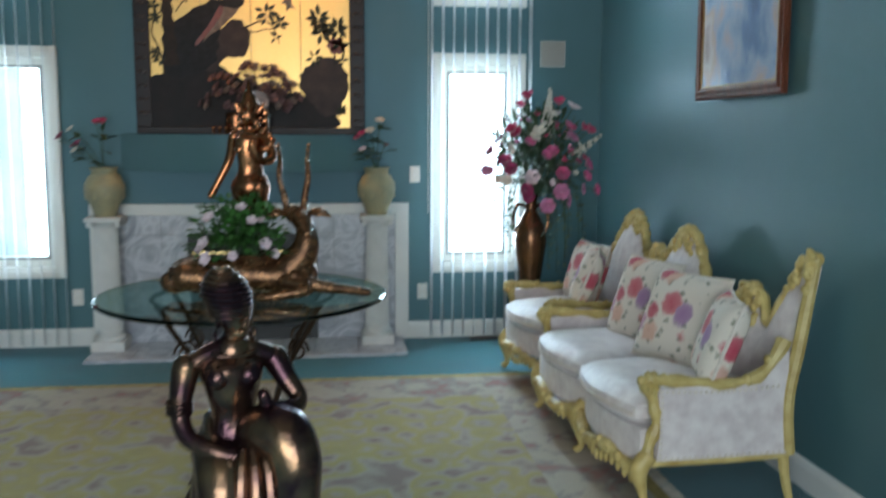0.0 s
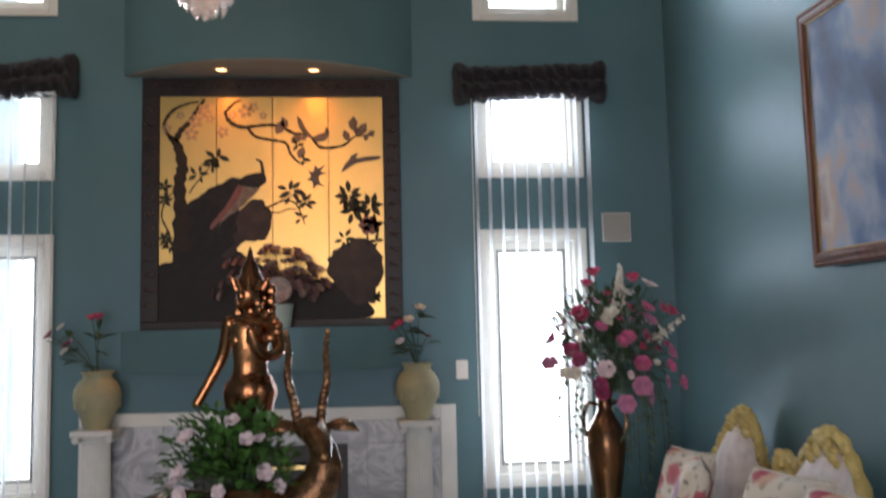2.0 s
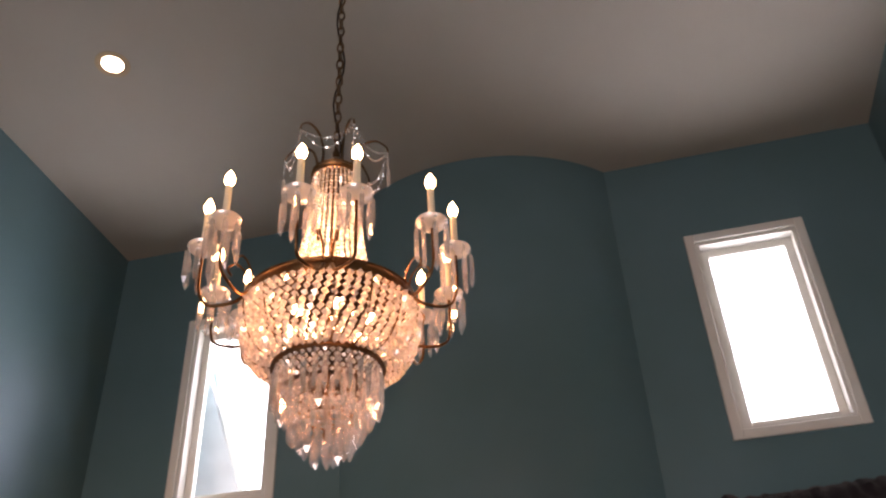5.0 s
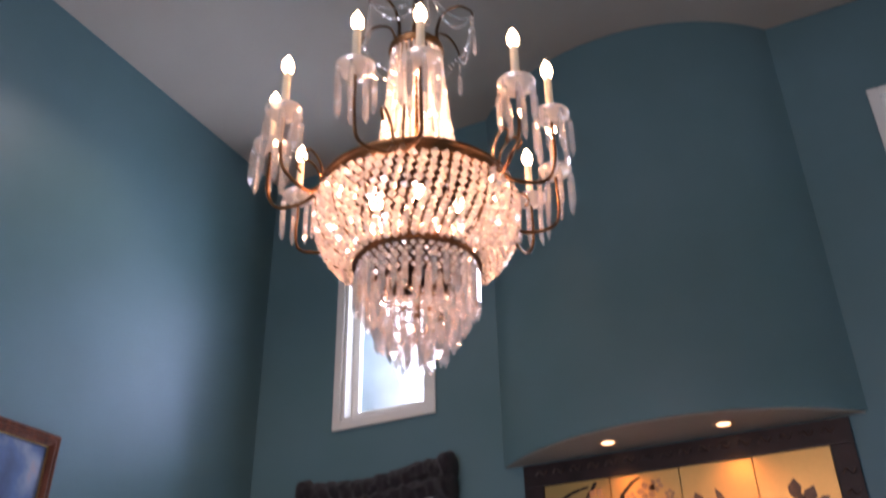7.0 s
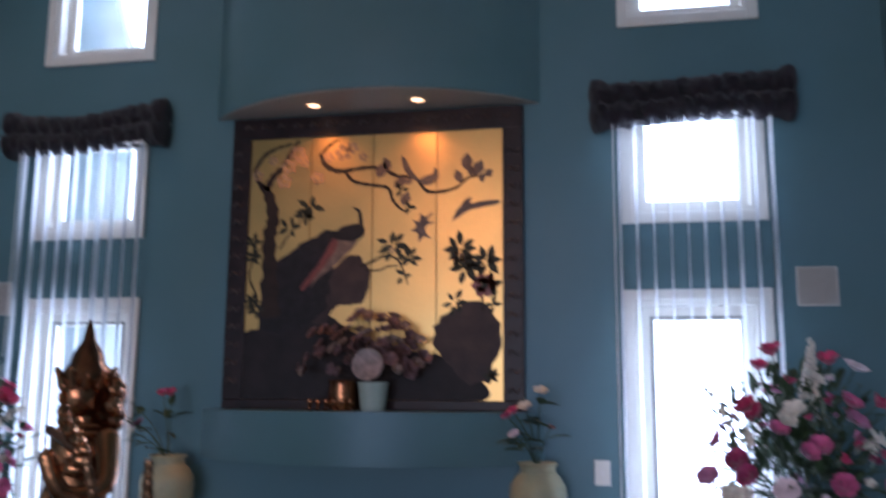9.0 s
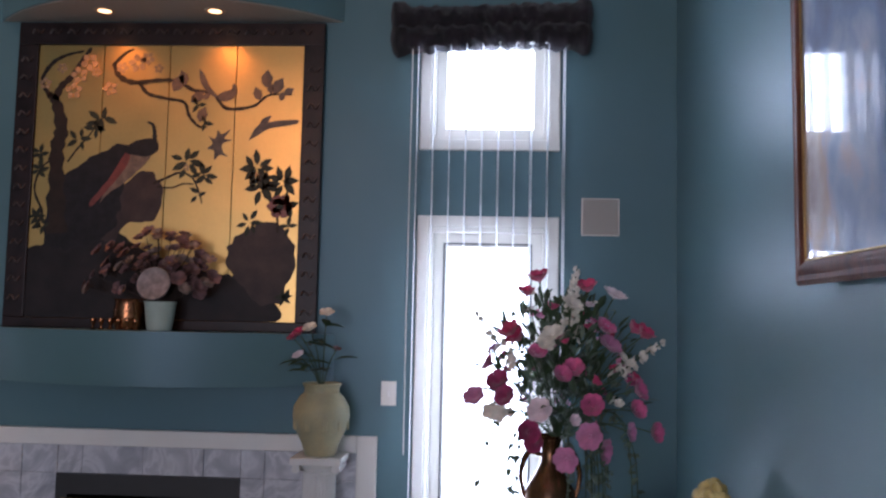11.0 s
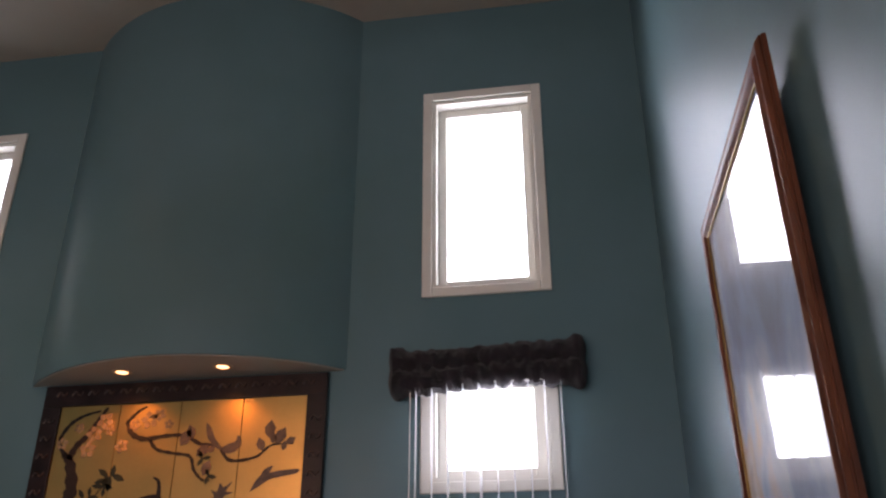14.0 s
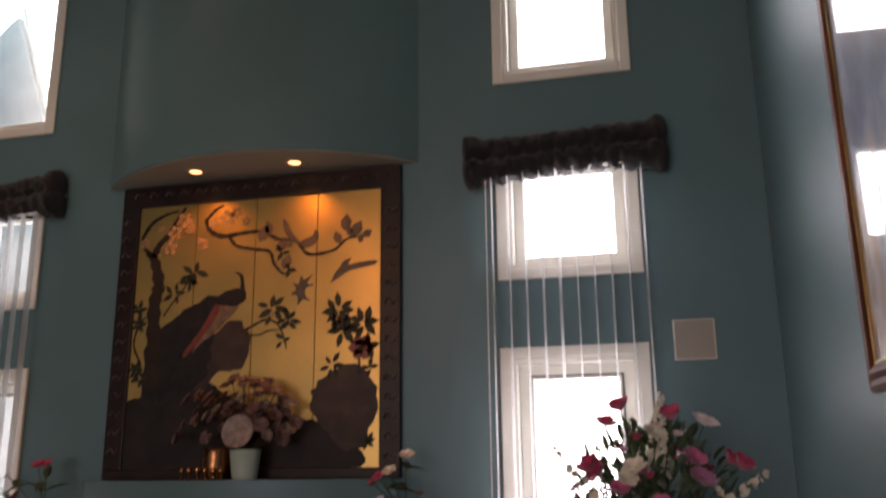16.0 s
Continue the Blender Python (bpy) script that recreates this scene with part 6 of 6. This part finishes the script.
    tagged(part("crystal_basket", bm, CRYSTAL, c, "basket of faceted crystal octagons"), kind="stuff")
    bm = bmesh.new()
    lathe(bm, [(0.147, 2.697), (0.154, 2.699), (0.155, 2.708), (0.153, 2.717), (0.147, 2.718), (0.147, 2.697)], 40)
    part("lower_ring", bm, CHBRASS, c, "narrow antique bronze ring", True)
    for k in range(16):  # thin ribs that carry the strings
        a = 2 * math.pi * k / 16
        bm = bmesh.new()
        line = []
        for i in range(9):
            q = math.pi / 2 * i / 8
            r = 0.135 + 0.118 * max(math.cos(q), 0.0) ** 0.7
            line.append((r * math.cos(a), r * math.sin(a), 2.868 - 0.164 * math.sin(q)))
        tube(bm, line, 0.0022, 5)
        part("basket_rib", bm, CHBRASS, c)
    for t, (r, z, l, n) in enumerate(((0.143, 2.700, 0.118, 30), (0.118, 2.650, 0.105, 25), (0.092, 2.600, 0.100, 20), (0.064, 2.560, 0.095, 14), (0.034, 2.530, 0.090, 7))):
        bm = bmesh.new()
        for k in range(n):
            a = 2 * math.pi * (k + 0.5 * (t % 2)) / n
            x, y = r * math.cos(a), r * math.sin(a)
            prism_drop(bm, (x, y, z - 0.010 + sparkle.uniform(-0.008, 0.004)), 0.0100, l * sparkle.uniform(0.86, 1.0), sparkle.uniform(0, 2))
            bead(bm, (x, y, z - 0.001), 0.0066)
        part("prism_tier", bm, CLEARCRYSTAL, c, "tier of hanging crystal prisms")
        bm = bmesh.new()
        tube(bm, [(r * math.cos(2 * math.pi * k / 32), r * math.sin(2 * math.pi * k / 32), z + 0.004) for k in range(33)], 0.0025, 5)
        part("tier_wire", bm, CHBRASS, c)
    # one candle arm, then its copies in six pairs round the ring; RC: radius of the candles
    RC, DZ = 0.366, 3.010
    sleeve, bulb, dish, drops = (bmesh.new() for _ in range(4))
    lathe(dish, [(0.004, DZ - 0.010), (0.016, DZ - 0.008), (0.034, DZ), (0.042, DZ + 0.008), (0.044, DZ + 0.014), (0.030, DZ + 0.006), (0.013, DZ + 0.004), (0.013, DZ + 0.026), (0.004, DZ + 0.028)], 20, (RC, 0, 0))
    lathe(sleeve, [(0.002, DZ + 0.02), (0.0098, DZ + 0.02), (0.0098, DZ + 0.122), (0.007, DZ + 0.128), (0.002, DZ + 0.128)], 14, (RC, 0, 0))
    lathe(bulb, [(0.002, DZ + 0.128), (0.008, DZ + 0.130), (0.0145, DZ + 0.143), (0.0142, DZ + 0.156), (0.008, DZ + 0.172), (0.001, DZ + 0.184)], 14, (RC, 0, 0))
    for k in range(7):
        a = 2 * math.pi * k / 7 + 0.2
        x, y = RC + 0.041 * math.cos(a), 0.041 * math.sin(a)
        bead(drops, (x, y, DZ + 0.002), 0.0062)
        prism_drop(drops, (x, y, DZ - 0.006), 0.0085, 0.112, a)
    shared = [("drip_dish", mesh_of("drip_dish", dish, CRYSTAL, True), "clear crystal drip dish"), ("candle_sleeve", mesh_of("candle_sleeve", sleeve, CANDLE, True), "ivory candle sleeve"), ("flame_bulb", mesh_of("flame_bulb", bulb, FLAME, True), "glowing flame bulb"), ("prism_fringe", mesh_of("prism_fringe", drops, CLEARCRYSTAL), "")]
    arms = {}
    for s in (-1, 1):
        bm = bmesh.new()
        turn = pose(0, 0, 0, 0, 0, -s * 11.5)
        root = turn @ Vector((0.240, s * 0.010, 2.885))
        low = turn @ Vector((0.275, s * 0.024, 2.845))
        tube(bm, [root, low, (RC - 0.030, 0, 2.842), (RC - 0.002, 0, 2.885), (RC, 0, DZ - 0.008)], [0.006, 0.0050, 0.0046, 0.0042, 0.0046], 8, 24)
        curl = turn @ Vector((0.250, s * 0.014, 2.935))
        tube(bm, [root, curl, turn @ Vector((0.278, s * 0.022, 2.965)), turn @ Vector((0.300, s * 0.026, 2.945)), turn @ Vector((0.288, s * 0.024, 2.925))], 0.0032, 6, 18)
        arms[s] = mesh_of("arm", bm, CHBRASS, True)
    for k in range(6):
        for s in (-1, 1):
            o = part("arm", arms[s], None, c, "curved bronze candle arm")
            o.matrix_basis = pose(0, 0, 0, 0, 0, 48 + 60 * k + s * 11.5)
            for name, me, label in shared:
                part(name, me, None, o, label)
    for k in range(6):  # bead swags between the crown hooks, and a drop from each
        a0, a1 = 2 * math.pi * k / 6 + 0.15, 2 * math.pi * (k + 1) / 6 + 0.15
        for sag, n in ((0.045, 17), (0.085, 21)):
            bm = bmesh.new()
            for i in range(n):
                u = i / (n - 1)
                p, q = Vector((math.cos(a0), math.sin(a0), 0)) * 0.163, Vector((math.cos(a1), math.sin(a1), 0)) * 0.163
                bead(bm, p.lerp(q, u) + Vector((0, 0, 3.462 - sag * math.sin(math.pi * u))), 0.0048)
            part("bead_swag", bm, CLEARCRYSTAL, c, "swag of clear crystal beads")
        bm = bmesh.new()
        for i in range(5):
            bead(bm, (0.165 * math.cos(a0), 0.165 * math.sin(a0), 3.455 - 0.012 * i), 0.005)
        prism_drop(bm, (0.165 * math.cos(a0), 0.165 * math.sin(a0), 3.395), 0.0075, 0.075, a0)
        part("crown_drop", bm, CLEARCRYSTAL, c, "hanging crystal drop")
    for r, z, n in ((0.115, 2.845, 6), (0.075, 2.760, 3)):  # bulbs inside the basket
        for k in range(n):
            a = 2 * math.pi * k / n
            bm = bmesh.new()
            blob(bm, (r * math.cos(a), r * math.sin(a), z), 0.016, u=10, v=8)
            part("inner_bulb", bm, FLAME, c, "glowing inner bulb", True)
    bm = bmesh.new()
    blob(bm, (0.0, -0.03, 3.03), 0.018, u=10, v=8)
    part("inner_bulb", bm, FLAME, c, "glowing inner bulb", True)


chandelier(*CHANDELIER)

# ---- outside the windows ----
house = thing("neighbour_roof", (0, 0.45, 0.0), "pale gabled roof end outside the upper window", "roof")
bm = bmesh.new()
prism(bm, [(-2.75, -0.25), (-1.70, -0.25), (-1.70, 3.55), (-2.08, 4.62), (-2.75, 4.0)], "y", 0.05, 0.2)
part("gable", bm, mat("pale stucco", (0.62, 0.62, 0.63), rough=0.8, vary=0.1, scale=5), house)
bm = bmesh.new()
tube(bm, [(-1.64, 0.1, 3.40), (-2.06, 0.1, 4.70)], 0.035, 6)
part("barge_board", bm, WHITE, house, "white barge board")
